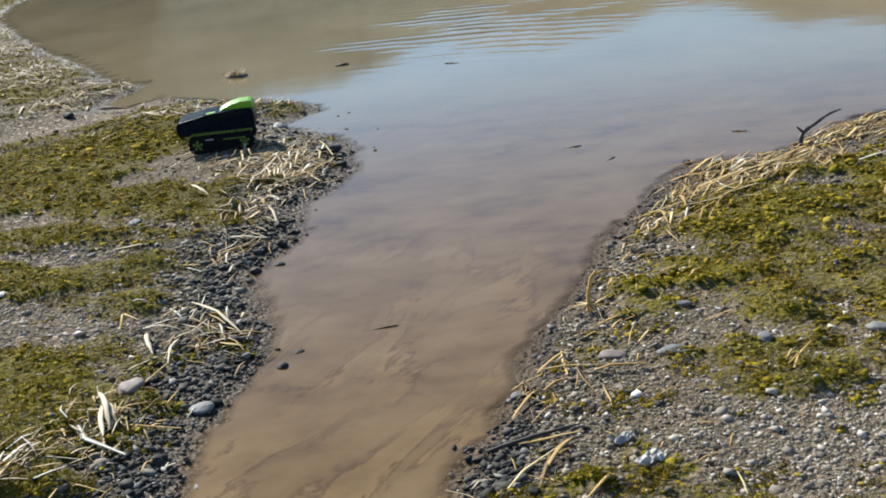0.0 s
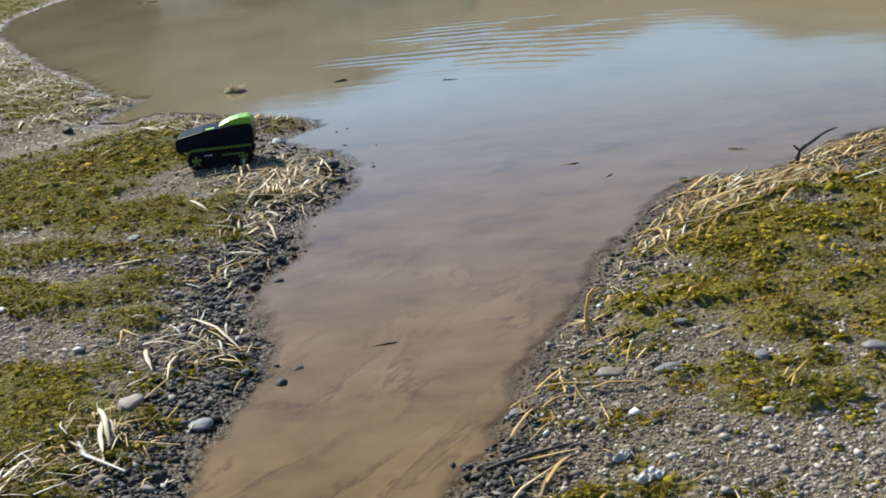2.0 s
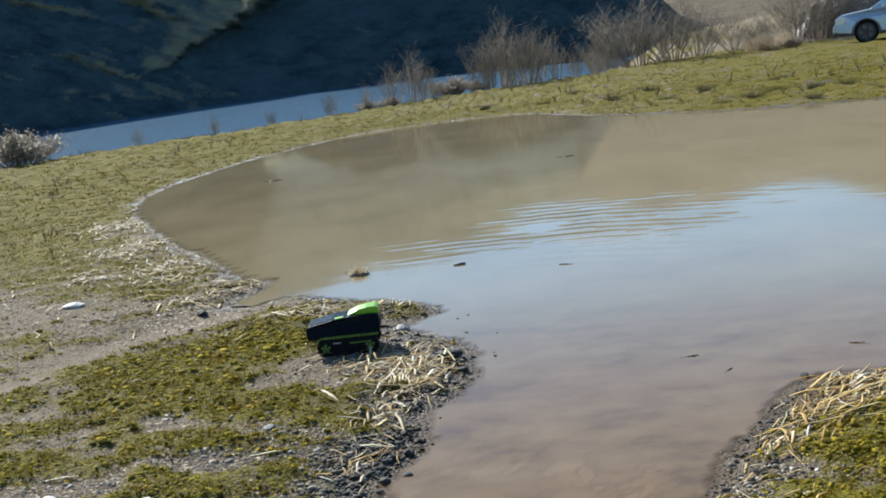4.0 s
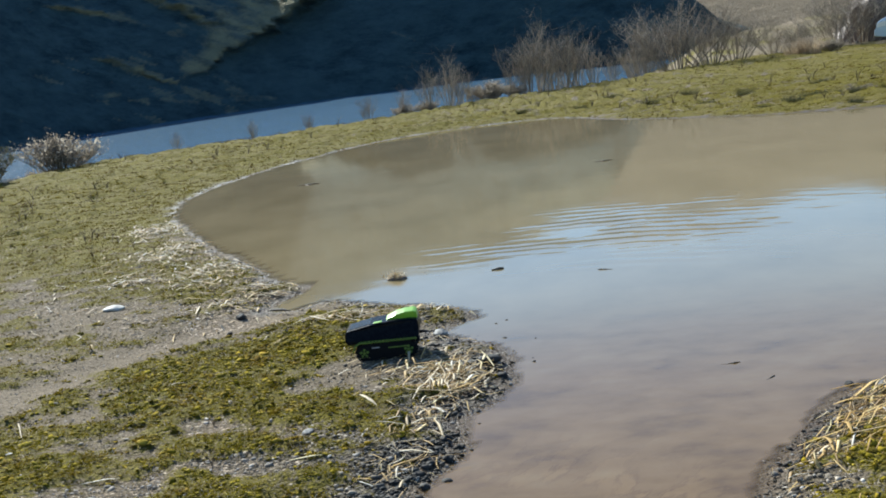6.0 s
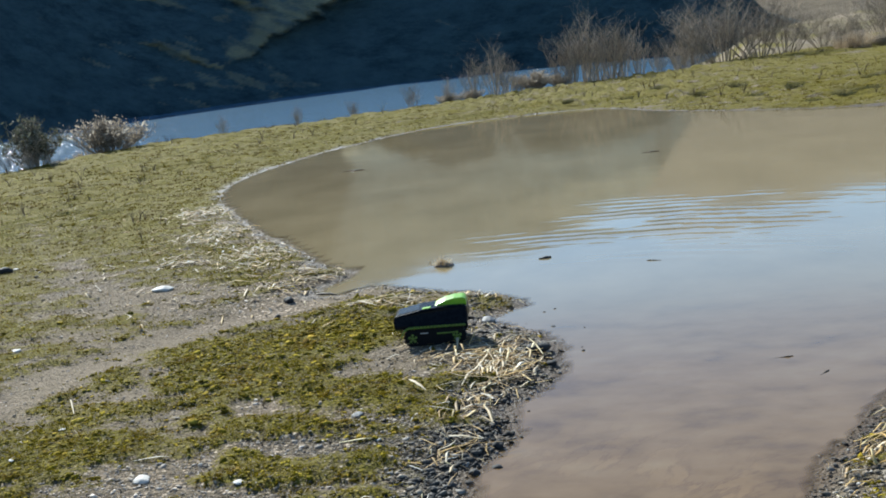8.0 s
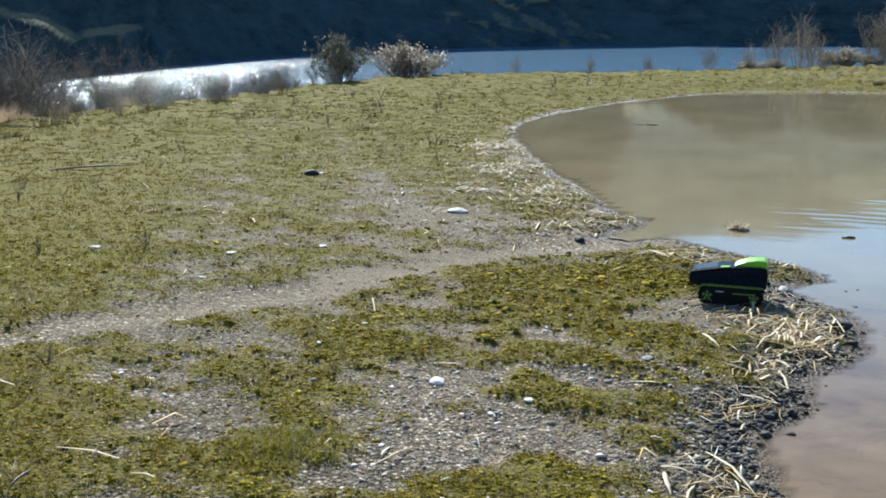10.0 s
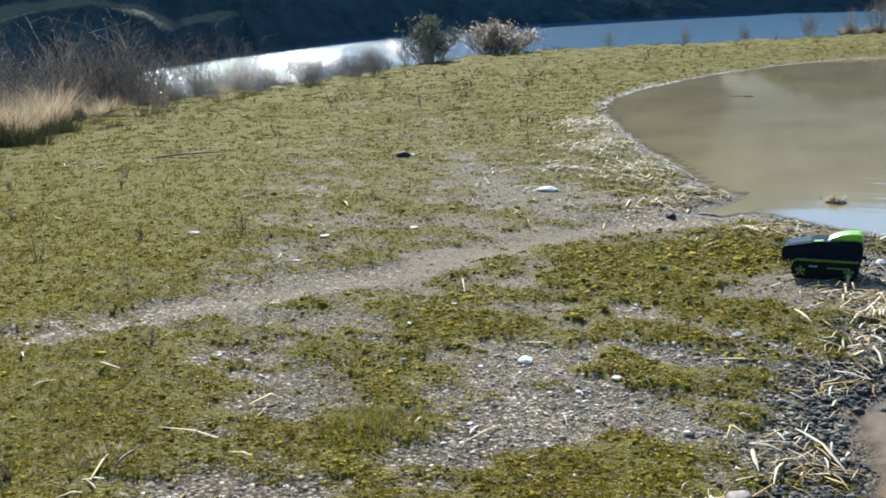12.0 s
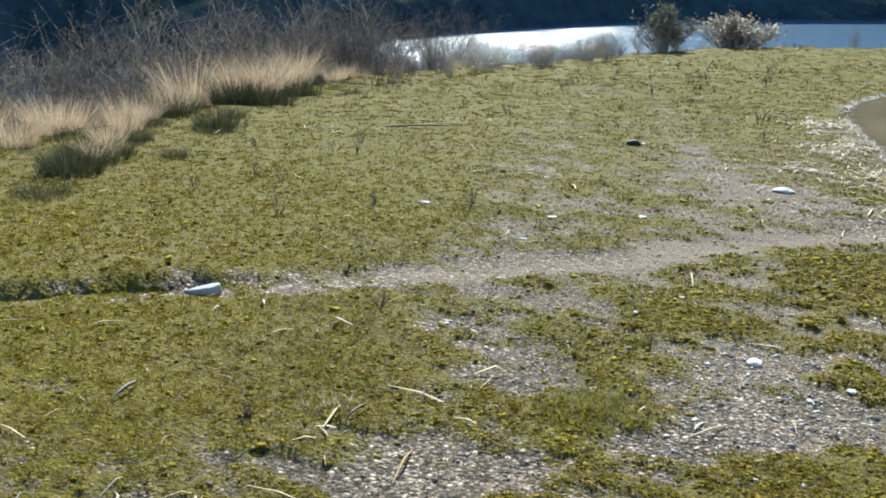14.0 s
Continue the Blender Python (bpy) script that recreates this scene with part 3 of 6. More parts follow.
def land(x, y):
    """Height of the ground, and what covers it."""
    d = shore_distance(x, y)
    d = d + (fbm(x * 6, y * 6, 31, 3) - 0.5) * 0.10 * smooth(0.5, 0.0, np.abs(d))
    r = np.hypot(x, y)
    moss = moss_amount(x, y, d)
    z = np.where(d > 0, WATER + 0.045 * (1 - np.exp(-np.maximum(d, 0) / 0.28)), WATER - 0.006 * smooth(0, -0.02, d) - 0.24 * (1 - np.exp(-(np.minimum(d, 0) / 0.55) ** 2)))
    z = z + (fbm(x * 2.2, y * 2.2, 41, 4) - 0.5) * 0.03 * smooth(0.0, 0.5, d) + (fbm(x * 14, y * 14, 43, 3) - 0.5) * 0.014 * smooth(-0.3, 0.05, d)
    z = z + (0.016 * smooth(0.40, 0.66, moss) + (0.045 - 0.025 * smooth(-0.8, -2.0, x)) * smooth(0.42, 0.7, moss) * (fbm(x * 7, y * 11, 47, 3) - 0.4)) * smooth(0.0, 0.15, d) * smooth(14, 6, r)
    t = line_distance(x, y, TRAIL)
    z = z - 0.02 * np.exp(-(t / 0.2) ** 2) * smooth(0, 0.3, d)
    z = z + 0.08 * smooth(8, 30, r) * (fbm(x * 0.25, y * 0.25, 51, 3) - 0.55) * smooth(0.0, 1.5, d)
    z = z + 0.07 * smooth(0.42, 0.70, fbm(x * 3.2, y * 5.0, 55, 3)) * smooth(9, 17, r) * smooth(0.2, 1.2, d)
    b = bank_side(x, y)
    z = z - 3.6 * smooth(-1.2, 6.0, b)
    wet = smooth(0.16, 0.0, d + (fbm(x * 4, y * 4, 61, 3) - 0.5) * 0.25)
    wet = np.maximum(wet, 0.75 * smooth(0.42, 0.1, d + (fbm(x * 6, y * 6, 65, 3) - 0.5) * 0.4) * (x < 0.3) * smooth(6.8, 6.0, y))
    pale = smooth(0.5, 0.75, fbm(x * 1.3, y * 2.0, 71, 4)) * (0.12 + 0.25 * smooth(5, 8, r)) + 0.6 * np.exp(-(line_distance(x, y, TRAIL) / 0.22) ** 2)
    pale = pale + 0.35 * np.exp(-(line_distance(x, y, TRACK_ONE) / 0.4) ** 2) * smooth(5, 7, r) + 0.4 * np.exp(-(line_distance(x, y, TRACK_TWO) / 0.22) ** 2)
    for px, py, q in ((-2.0, 4.0, 0.3), (-1.9, 2.5, 0.45), (-1.3, 4.75, 0.25), (-1.1, 3.45, 0.25), (-0.98, 3.0, 0.2), (-1.6, 4.2, 0.3), (-1.6, 4.8, 0.3), (-1.9, 7.6, 0.3), (-2.05, 7.1, 0.4), (-2.6, 7.6, 0.4), (-1.6, 3.5, 0.35), (1.45, 2.55, 0.55), (1.25, 2.95, 0.25), (-2.9, 3.4, 0.3), (-4.1, 11.4, 0.7), (-3.1, 7.85, 0.25), (-3.2, 8.8, 0.3), (-2.3, 8.4, 0.35), (1.1, 2.4, 0.4)):
        pale = pale + 0.6 * np.exp(-((x - px) ** 2 + (y - py) ** 2) / q ** 2)
    pale = pale + 0.9 * smooth(0.7, 0.05, d) * smooth(7.0, 8.5, y) * smooth(16, 12, y) * (x < 0) * smooth(0.35, 0.6, fbm(x * 3, y * 3, 77, 3))
    pale = pale + 0.22 * strokes(x, y, WORN)
    pale = np.clip(pale, 0, 0.85) * (1 - wet)
    earth = np.clip(smooth(0.45, 0.65, fbm(x * 0.9 + 5, y * 0.9, 81, 4)) * 0.7 + smooth(41, 44, y) + 0.55 * smooth(0.2, 0.6, x) * smooth(12, 8, y) + 0.45 * trodden(x, y) + 0.15 * wrack(x, y, d) + 0.10 * np.exp(-(line_distance(x, y, TRAIL) / 0.22) ** 4), 0, 1)
    side = (x + 4.4) * -0.84 + (y - 3.05) * 0.54
    rut = smooth(0.12, 0.16, side) * smooth(2.5, 0.4, side) * smooth(3.9, 3.2, y) * smooth(0.5, 1.5, y)
    z = z + 0.05 * rut
    return z, d, moss, wet, pale, earth


def steps(*runs):
    """Grid lines: runs of (start, end, spacing)."""
    return np.unique(np.concatenate([np.arange(a, b, s) for a, b, s in runs]).round(4))


def grid_mesh(name, xs, ys, mat):
    X, Y = np.meshgrid(xs, ys)
    nx, ny = len(xs), len(ys)
    i, j = np.meshgrid(np.arange(nx - 1), np.arange(ny - 1))
    a = (j * nx + i).ravel()
    faces = np.stack([a, a + 1, a + nx + 1, a + nx], 1)
    return X.ravel(), Y.ravel(), faces


def attribute(me, name, values):
    a = me.attributes.new(name, "FLOAT", "POINT")
    a.data.foreach_set("value", np.asarray(values, np.float32))


gx = steps((-3000, -400, 260), (-400, -60, 34), (-60, -16, 3), (-16, -7, 0.2), (-7, -3, 0.06), (-3, 2.6, 0.035), (2.6, 6, 0.12), (6, 30, 0.6), (30, 100, 5), (100, 400, 34), (400, 3200, 260))
gy = steps((-3000, -400, 260), (-400, -40, 30), (-40, -14, 1.5), (-14, 0, 0.22), (0, 1.8, 0.1), (1.8, 7.5, 0.037), (7.5, 13, 0.07), (13, 26, 0.16), (26, 48, 0.5), (48, 100, 4), (100, 400, 34), (400, 3200, 260))
fx, fy, ff = grid_mesh("ground", gx, gy, GROUND)
fz, fd, fmoss, fwet, fpale, fearth = land(fx, fy)
ground_me = mesh_of("ground", np.stack([fx, fy, fz], 1), ff, GROUND, True)
for key, values in (("moss", fmoss), ("wet", fwet), ("pale", fpale), ("earth", fearth)):
    attribute(ground_me, key, values)
attribute(ground_me, "mud", smooth(0.045, -0.02, fd + (fbm(fx * 7, fy * 7, 63, 3) - 0.5) * 0.12) * smooth(40, 30, fy))
GROUND_OB = tagged(new("ground", ground_me), "flat gravel shore patched with yellow-green moss and trodden paths", "ground", kind="structure")

px, py, pf = grid_mesh("pond", steps((-5.6, -2, 0.1), (-2, 2.6, 0.04), (2.6, 14, 0.3)), steps((0.9, 2.2, 0.1), (2.2, 7.6, 0.045), (7.6, 25, 0.2)), POND)
pond_me = mesh_of("pond_water", np.stack([px, py, np.full(px.shape, WATER)], 1), pf, POND, True)
attribute(pond_me, "shoal", smooth(7.5, 5.0, py + 0.6 * (fbm(px, py, 91, 3) - 0.5)))
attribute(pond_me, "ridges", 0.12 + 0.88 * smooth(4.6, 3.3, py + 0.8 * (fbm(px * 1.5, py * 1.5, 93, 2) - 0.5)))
attribute(pond_me, "thin", 0.85 * smooth(-0.045, -0.01, shore_distance(px, py) + (fbm(px * 9, py * 9, 95, 3) - 0.5) * 0.10))
tagged(new("pond_water", pond_me), "shallow muddy brown pond with faint ripples", "water", kind="structure")

rx, ry, rf = grid_mesh("river", steps((-700, 800, 50)), steps((-700, 900, 50)), RIVER)
tagged(new("river_water", mesh_of("river_water", np.stack([rx, ry, np.full(rx.shape, -3.0)], 1), rf, RIVER)), "wide blue-grey river with sun glitter", "water", kind="structure")


# ---- canyon sides across the river ----
def hillside(name, a0, a1, shore, ridge, mat, label, seed, steep, spurs=(), rugged=1.0, crests=(), shoulder=(), ledges=()):
    """A slope seen from the shore: bearings in degrees to the left of +y; shore: its distance by bearing; ridge: its
    height angle by bearing; spurs: grassy streaks, paled in colour for the sun on them, from one bearing and height
    angle to another, with width and strength; crests: spurs that stand out, from one bearing and height angle to
    another, with the widths of their left flank and how far they stand out; shoulder: the height angle by bearing above
    which the slope lies flatter; ledges: narrow benches in the slope that catch the sun, by their height angle at each
    bearing.
    """
    az = np.arange(a0, a1 + 0.01, 0.21 if rugged > 0.5 else 0.9)
    u = np.concatenate([np.linspace(0, 0.6, 120), np.linspace(0.615, 1, 30)])
    A, U = np.meshgrid(az, u)
    line = np.interp(az, *zip(*shore))
    wide = np.exp(-np.linspace(-2, 2, 41) ** 2)
    line = np.convolve(np.pad(line, 20, mode="edge"), wide / wide.sum(), mode="valid")
    s = np.broadcast_to(line, A.shape)
    el = np.interp(A, *zip(*ridge))
    el = el + (fbm(A * 0.35, A * 0 + 3, seed, 4) - 0.5) * 0.8
    tilt = np.full(A.shape, math.tan(radians(steep)))
    if rugged > 0.5:
        # just steep enough for the whole side to turn away from the sun
        turn, bend = np.radians(SUN_LEFT - A), np.gradient(line, np.radians(az)) / line
        tilt = np.clip((1.09 + 0.22 * smooth(13, 6, A) + 0.14 * smooth(8, 4, A)) * math.tan(radians(SUN_UP)) / np.clip(np.cos(turn) - bend * np.sin(turn), 0.45, 1.2), 0.66, 1.5)
    low = np.degrees(np.arctan2(-5.1, s))
    E = low + (el - low) * U
    rise = np.tan(np.radians(E))
    r = (5.1 + s * tilt) / (tilt - rise)
    if shoulder:
        # above the shoulder the slope lies back towards the sun
        t1 = np.tan(np.radians(np.interp(A, *zip(*shoulder)) + (fbm(A * 0.4, A * 0 + 9, seed + 2, 3) - 0.5) * 0.8))
        r1 = (5.1 + s * tilt) / (tilt - t1)
        back = 0.54 - 0.14 * smooth(5, 1, A)
        r = np.where(rise > t1, r1 * (back - t1) / (back - rise), r)
    rib = (fbm(A * 0.5 + E * 0.3, E * 0.16, seed + 3, 4) - 0.5) * rugged
    r = r + 0.014 * s * rib * smooth(-2.0, 0.5, E)
    # grassy streaks that run down to the right; their pale colour stands for sunlight
    along, across = -A * 0.9 - E * 0.42, A * 0.42 - E * 0.9
    grass = 0.55 * smooth(0.50, 0.68, fbm(along * 0.6, across * 3.6, seed + 4, 4)) * smooth(0.36, 0.56, fbm(A * 0.3, E * 0.7, seed + 6, 2)) * (0.35 + 0.65 * smooth(13.5, 16, A) * smooth(27, 23, A) + 0.6 * smooth(37, 44, A))
    if shoulder:
        grass = np.maximum(grass, (0.45 + 0.3 * smooth(5, 1, A)) * smooth(0.0, 0.05, rise - t1) * (0.7 + 0.6 * (fbm(A * 0.7, E * 1.2, seed + 14, 4) - 0.5)))
    wob = (fbm(A * 1.1, E * 1.5, seed + 8, 4) - 0.5)
    vein = 0.6 + 0.5 * smooth(0.35, 0.62, fbm(along * 0.8, across * 3.6, seed + 9, 4))
    for b0, e0, b1, e1, wide, much in spurs:
        da, de = b1 - b0, e1 - e0
        t = np.clip(((A - b0) * da + (E - e0) * de) / (da * da + de * de), -0.02, 1.02)
        side = (A - b0 - t * da) * -1.0
        off = np.hypot(A - b0 - t * da, E - e0 - t * de) * np.where(side > 0, 0.7, 1.25) + wob * (0.35 + wide * 1.1)
        grass = np.maximum(grass, much * vein * smooth(1.5 * wide, 0.05 * wide, off))
    for b0, e0, b1, e1, w0, w1, out in crests:
        t = (E - e0) / (e1 - e0)
        on = smooth(-0.45, 0.1, t) * smooth(1.2, 0.9, t)
        w = w0 + (w1 - w0) * np.clip(t, 0, 1)
        q = (A - (b0 + (b1 - b0) * np.clip(t, -0.9, 1.3)) + wob * 1.6 + (fbm(A * 2.2, E * 2.8, seed + 15, 3) - 0.5) * 0.8) / w
        r = r - out * w * on * on * np.where(q > 0, np.clip(1 - q, 0, 1), np.clip(1 + q * 4, 0, 1)) * (0.75 + 0.5 * fbm(A * 2.2, E * 3.0, seed + 12, 3))
        grass = np.maximum(grass, 0.9 * vein * on * smooth(-0.25, 0.1, t) * smooth(-0.25, 0.12, q) * smooth(1.3, 0.7, q))
    for bench in ledges:
        b, e = zip(*bench)
        on = smooth(b[0] - 0.5, b[0] + 0.4, A) * smooth(b[-1] + 0.5, b[-1] - 0.4, A)
        off = E - np.interp(A, b, e) + wob * 0.25
        wide = 0.10 + 0.22 * fbm(A * 0.9, A * 0 + 5, seed + 17, 3)
        r = r + 0.030 * s * on * smooth(-wide, wide, off)
        grass = np.maximum(grass, 0.9 * on * (0.6 + 0.5 * vein) * smooth(1.5 * wide, 0.6 * wide, np.abs(off)))
    z = 1.5 + r * rise
    for far, lift in ((1.12, 1.02), (1.4, 1.05), (2.0, 1.1)):
        r, z = np.vstack([r, r[len(u) - 1:len(u)] * far]), np.vstack([z, z[len(u) - 1:len(u)] * lift])
        A, grass = np.vstack([A, A[:1]]), np.vstack([grass, grass[-1:]])
    x, y = -r * np.sin(np.radians(A)), r * np.cos(np.radians(A))
    n, k = A.shape[1], A.shape[0]
    i, j = np.meshgrid(np.arange(n - 1), np.arange(k - 1))
    b = (j * n + i).ravel()
    me = mesh_of(name, np.stack([x.ravel(), y.ravel(), z.ravel()], 1), np.stack([b + 1, b, b + n, b + n + 1], 1), mat, True)
    attribute(me, "grass", grass.ravel())
    tagged(new(name, me), label, "hillside", kind="structure")


CRESTS = [(10.3, 3.9, 16.6, 0.5, 4.6, 0.9, 2.1), (18.6, 4.8, 15.6, 2.7, 1.3, 0.7, 3.0), (23.0, 4.3, 20.2, 3.5, 0.9, 0.4, 2.5), (20.9, 1.6, 18.0, 0.1, 0.8, 0.4, 2.4)]
# sunlit grass spurs, drawn as pale colour on the shaded slope
SPURS_AHEAD = [ (22.8, 4.15, 20.2, 3.5, 0.2, 0.65), (19.8, 3.3, 17.3, 2.2, 0.18, 0.5), (20.8, 1.5, 18.7, 0.3, 0.15, 0.65), (22.0, -0.05, 20.8, -0.2, 0.15, 0.6), (18.7, -0.6, 17.6, -0.85, 0.14, 0.6), (15.2, -1.05, 13.6, -1.2, 0.14, 0.55), (8.2, 1.7, 6.3, 0.8, 0.08, 0.35), (17.5, 1.2, 15.6, -0.2, 0.3, 0.4)]
SPURS_LEFT = [(53.6, -3.0, 50.2, -1.9, 0.25, 0.6), (50.2, -1.9, 46.1, -0.05, 0.22, 0.8), (46.1, -0.05, 43.5, 0.15, 0.3, 0.9), (40.7, -0.3, 39.3, -1.2, 0.16, 0.6), (39.3, -1.2, 36.8, -0.8, 0.1, 0.6), (57.5, -5.5, 54.5, -3.6, 0.3, 0.5), (53.5, -0.5, 51.5, -0.1, 0.3, 0.5), (21.8, -0.3, 19.6, -0.6, 0.12, 0.6), (18.3, -0.7, 17.2, -0.95, 0.14, 0.6)]
LEDGES = [[(39.3, -1.24), (40.5, -0.53), (43.0, 0.1), (45.4, -0.13), (47.2, -0.32), (49.3, -1.51), (50.5, -2.0)], [(51.5, -2.4), (54.0, -2.95)], [(55.0, -4.55), (57.5, -4.9)], [(36.3, -0.8), (38.9, -1.1)]]
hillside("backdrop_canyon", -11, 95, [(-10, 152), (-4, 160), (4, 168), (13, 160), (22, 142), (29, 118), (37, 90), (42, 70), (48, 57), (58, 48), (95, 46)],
         [(-11, -1.3), (-8.7, 0.0), (-7.6, 1.0), (-5.2, 3.2), (-4.2, 4.6), (-2.6, 6.9), (-1, 8.3), (2, 9.4), (4, 9.8), (7.5, 10.2), (10, 10.5), (12.5, 10.9), (14, 11.8), (18, 13.6), (40, 15), (60, 15), (95, 14)], HILL, "steep shaded canyon slope of scrub coloured with blue haze, and grass spurs coloured as sunlit", 5, 37.5, SPURS_AHEAD + SPURS_LEFT, 1.0, CRESTS, [(-11, 30), (-6, 30), (-5, 2.6), (-3, 4.2), (0, 4.9), (6, 5.0), (10, 4.8), (13, 5.2), (15, 6.5), (17, 9.5), (20, 14), (24, 30), (95, 30)], LEDGES)
hillside("backdrop_hill", -75, 6, [(-75, 230), (-30, 226), (6, 240)], [(-75, 8), (-24, 9.4), (-18, 9.2), (-15, 8.2), (-12, 8.2), (-9, 9.2), (-2, 8.6), (6, 8.0)], TAN_HILL, "sunlit tan grassy hill in the distance", 9, 18, (), 0.12)


# ---- ground cover ----
def ground_z(x, y):
    return land(np.atleast_1d(np.asarray(x, float)), np.atleast_1d(np.asarray(y, float)))[0]


def fan_samples(n, near, far, left=67.0, right=-27.0):
    """Random places on the shore, thinning out with the distance."""
    r = near * (far / near) ** RNG.random(n)
    a = np.radians(RNG.uniform(right, left, n))
    return -r * np.sin(a), r * np.cos(a), r


def ico():
    bm = bmesh.new()
    bmesh.ops.create_icosphere(bm, subdivisions=1, radius=1.0)
    v = np.array([p.co[:] for p in bm.verts])
    f = np.array([[p.index for p in q.verts] for q in bm.faces])
    bm.free()
    return v, f


def stones_mesh(name, x, y, z, size, mat, tall=1.0):
    """Many small rounded stones in one mesh."""
    v0, f0 = ico()
    n = len(x)
    protos = np.stack([v0 * (1 + RNG.uniform(-0.5, 0.35, (len(v0), 1))) for _ in range(24)])
    shape = protos[RNG.integers(0, 24, n)]
    s = np.stack([np.ones(n), RNG.uniform(0.55, 0.95, n), tall * RNG.uniform(0.25, 0.5, n)], 1) * size[:, None]
    v = shape * s[:, None]
    tilt = RNG.normal(0, 0.3, n)
    c, q = np.cos(tilt)[:, None], np.sin(tilt)[:, None]
    v = np.stack([v[..., 0] * c - v[..., 2] * q, v[..., 1], v[..., 0] * q + v[..., 2] * c], -1)
    a = RNG.uniform(0, 2 * np.pi, n)
    c, q = np.cos(a)[:, None], np.sin(a)[:, None]
    v = np.stack([v[..., 0] * c - v[..., 1] * q + x[:, None], v[..., 0] * q + v[..., 1] * c + y[:, None], v[..., 2] + z[:, None]], -1)
    f = (f0[None] + (np.arange(n) * len(v0))[:, None, None]).reshape(-1, 3)
    return mesh_of(name, v.reshape(-1, 3), f, mat)


def scatter_gravel():
    x, y, r = (np.concatenate(q) for q in zip(fan_samples(80000, 2.2, 13.0), fan_samples(42000, 2.2, 4.6, 30.0)))
    z, d, moss, wet, pale, earth = land(x, y)
    spit = (d > -0.32) & (d < -0.04) & (y > 4.6) & (y < 7.0) & (x > -0.8) & (x < 0.25)
    keep = (d > -0.06) | (spit & (RNG.random(len(x)) < 0.10 * np.exp(d / 0.12)))
    keep = keep & (RNG.random(len(x)) < 0.5 + 0.5 * smooth(0.0, 0.08, d)) & (RNG.random(len(x)) < np.where(moss < 0.45, 0.85, np.where(moss < 0.52, 0.35, 0.08))) & (bank_side(x, y) < 0)
    x, y, r, z, d, wet = (q[keep] for q in (x, y, r, z, d, wet))
    size = np.exp(RNG.normal(math.log(0.0056), 0.42, len(x))) * np.clip(r / 4.2, 0.8, 1.6)
    size = np.where((RNG.random(len(x)) < 0.05), size * 2.1, size) * (1 + 0.35 * smooth(0.4, 0.15, d)) * (1 - 0.35 * smooth(0.1, 0.0, d))
    size = size * (1 + 0.45 * smooth(0.45, 0.3, d) * smooth(6.6, 6.0, y) * (x < 0.3) * (RNG.random(len(x)) < 0.5))
    z = np.where(d < -0.06, WATER - 0.1 * size, z)
    size = np.minimum(size, np.where(x > 0.2, 0.020, 0.024)) * (1 - 0.5 * np.exp(-(line_distance(x, y, TRAIL) / 0.28) ** 2)) * (1 - 0.22 * smooth(-0.9, -1.3, x))
    damp = (wet > 0.5) | (RNG.random(len(x)) < 0.8 * smooth(0.5, 0.12, d) * smooth(9, 6, y) * (x < 0.2))
    light = (pale[keep] + RNG.normal(0, 0.12, len(x)) > 0.33) & ~damp
    # the largest stones by the channel are pieces of their own
    order = np.argsort(-size * ((y > 2.2) & (y < 4.7) & (d > 0.0)))[:300]
    single = np.zeros(len(x), bool)
    single[order] = True
    for name, pick, mat, label in (("pale_gravel", light & ~single, PALE_PEBBLE, "dry pale grey gravel in bare patches"), ("gravel", ~damp & ~light & ~single, PEBBLE, "loose grey and tan gravel spread over the shore"), ("wet_gravel", damp & ~single, WET_PEBBLE, "dark wet gravel along the water's edge")):
        me = stones_mesh(name, x[pick], y[pick], z[pick] + 0.15 * size[pick], size[pick], mat)
        tagged(new(name, me), label, "gravel", kind="stuff")
    zero = np.zeros(1)
    kinds = [[stones_mesh("pebble", zero, zero, zero, np.ones(1), m) for _ in range(10)] for m in (SINGLE_PALE_PEBBLE, SINGLE_PEBBLE, SINGLE_WET_PEBBLE)]
    for i in order:
        ob = new("pebble", kinds[0 if light[i] else 2 if damp[i] else 1][int(RNG.integers(0, 10))])
        ob.parent = GROUND_OB
        ob.matrix_basis = pose(float(x[i]), float(y[i]), float(z[i] + 0.15 * size[i]), 0, 0, float(RNG.uniform(0, 360))) @ Matrix.Scale(float(size[i]), 4)


def blades_mesh(name, x, y, z, length, width, lean, count, mat, spread, least=0.1):
    """Tufts of single-triangle blades."""
    n = len(x)
    a = RNG.uniform(0, 2 * np.pi, (n, count))
    ln = length[:, None] * RNG.uniform(0.45, 1.25, (n, count))
    le = RNG.uniform(least, 1.0, (n, count)) * lean
    off = RNG.uniform(0, 1, (n, count)) * spread[:, None]
    bx, by = x[:, None] + off * np.cos(a), y[:, None] + off * np.sin(a)
    b = a + RNG.normal(0, 0.7, a.shape)
    tx, ty, tz = bx + ln * np.sin(le) * np.cos(b), by + ln * np.sin(le) * np.sin(b), z[:, None] + ln * np.cos(le)
    w = width[:, None] * RNG.uniform(0.6, 1.3, a.shape)
    c = RNG.uniform(0, np.pi, a.shape)
    zz = np.broadcast_to(z[:, None] - 0.003, a.shape)
    v = np.stack([np.stack([bx - w * np.cos(c), by - w * np.sin(c), zz], -1), np.stack([bx + w * np.cos(c), by + w * np.sin(c), zz], -1), np.stack([tx, ty, tz], -1)], 2)
    return mesh_of(name, v.reshape(-1, 3), np.arange(n * count * 3).reshape(-1, 3), mat)


def broken(x, y):
    """How the moss breaks up into clumps; more so on the eastern bank and the spit."""
    east = np.maximum(smooth(0.1, 0.4, x), smooth(-1.7, -1.0, x) * smooth(4.8, 3.8, y))
    return (fbm(x * 12, y * 15, 101, 3) - 0.5) * (1.0 + 0.7 * east) - 0.04 * east


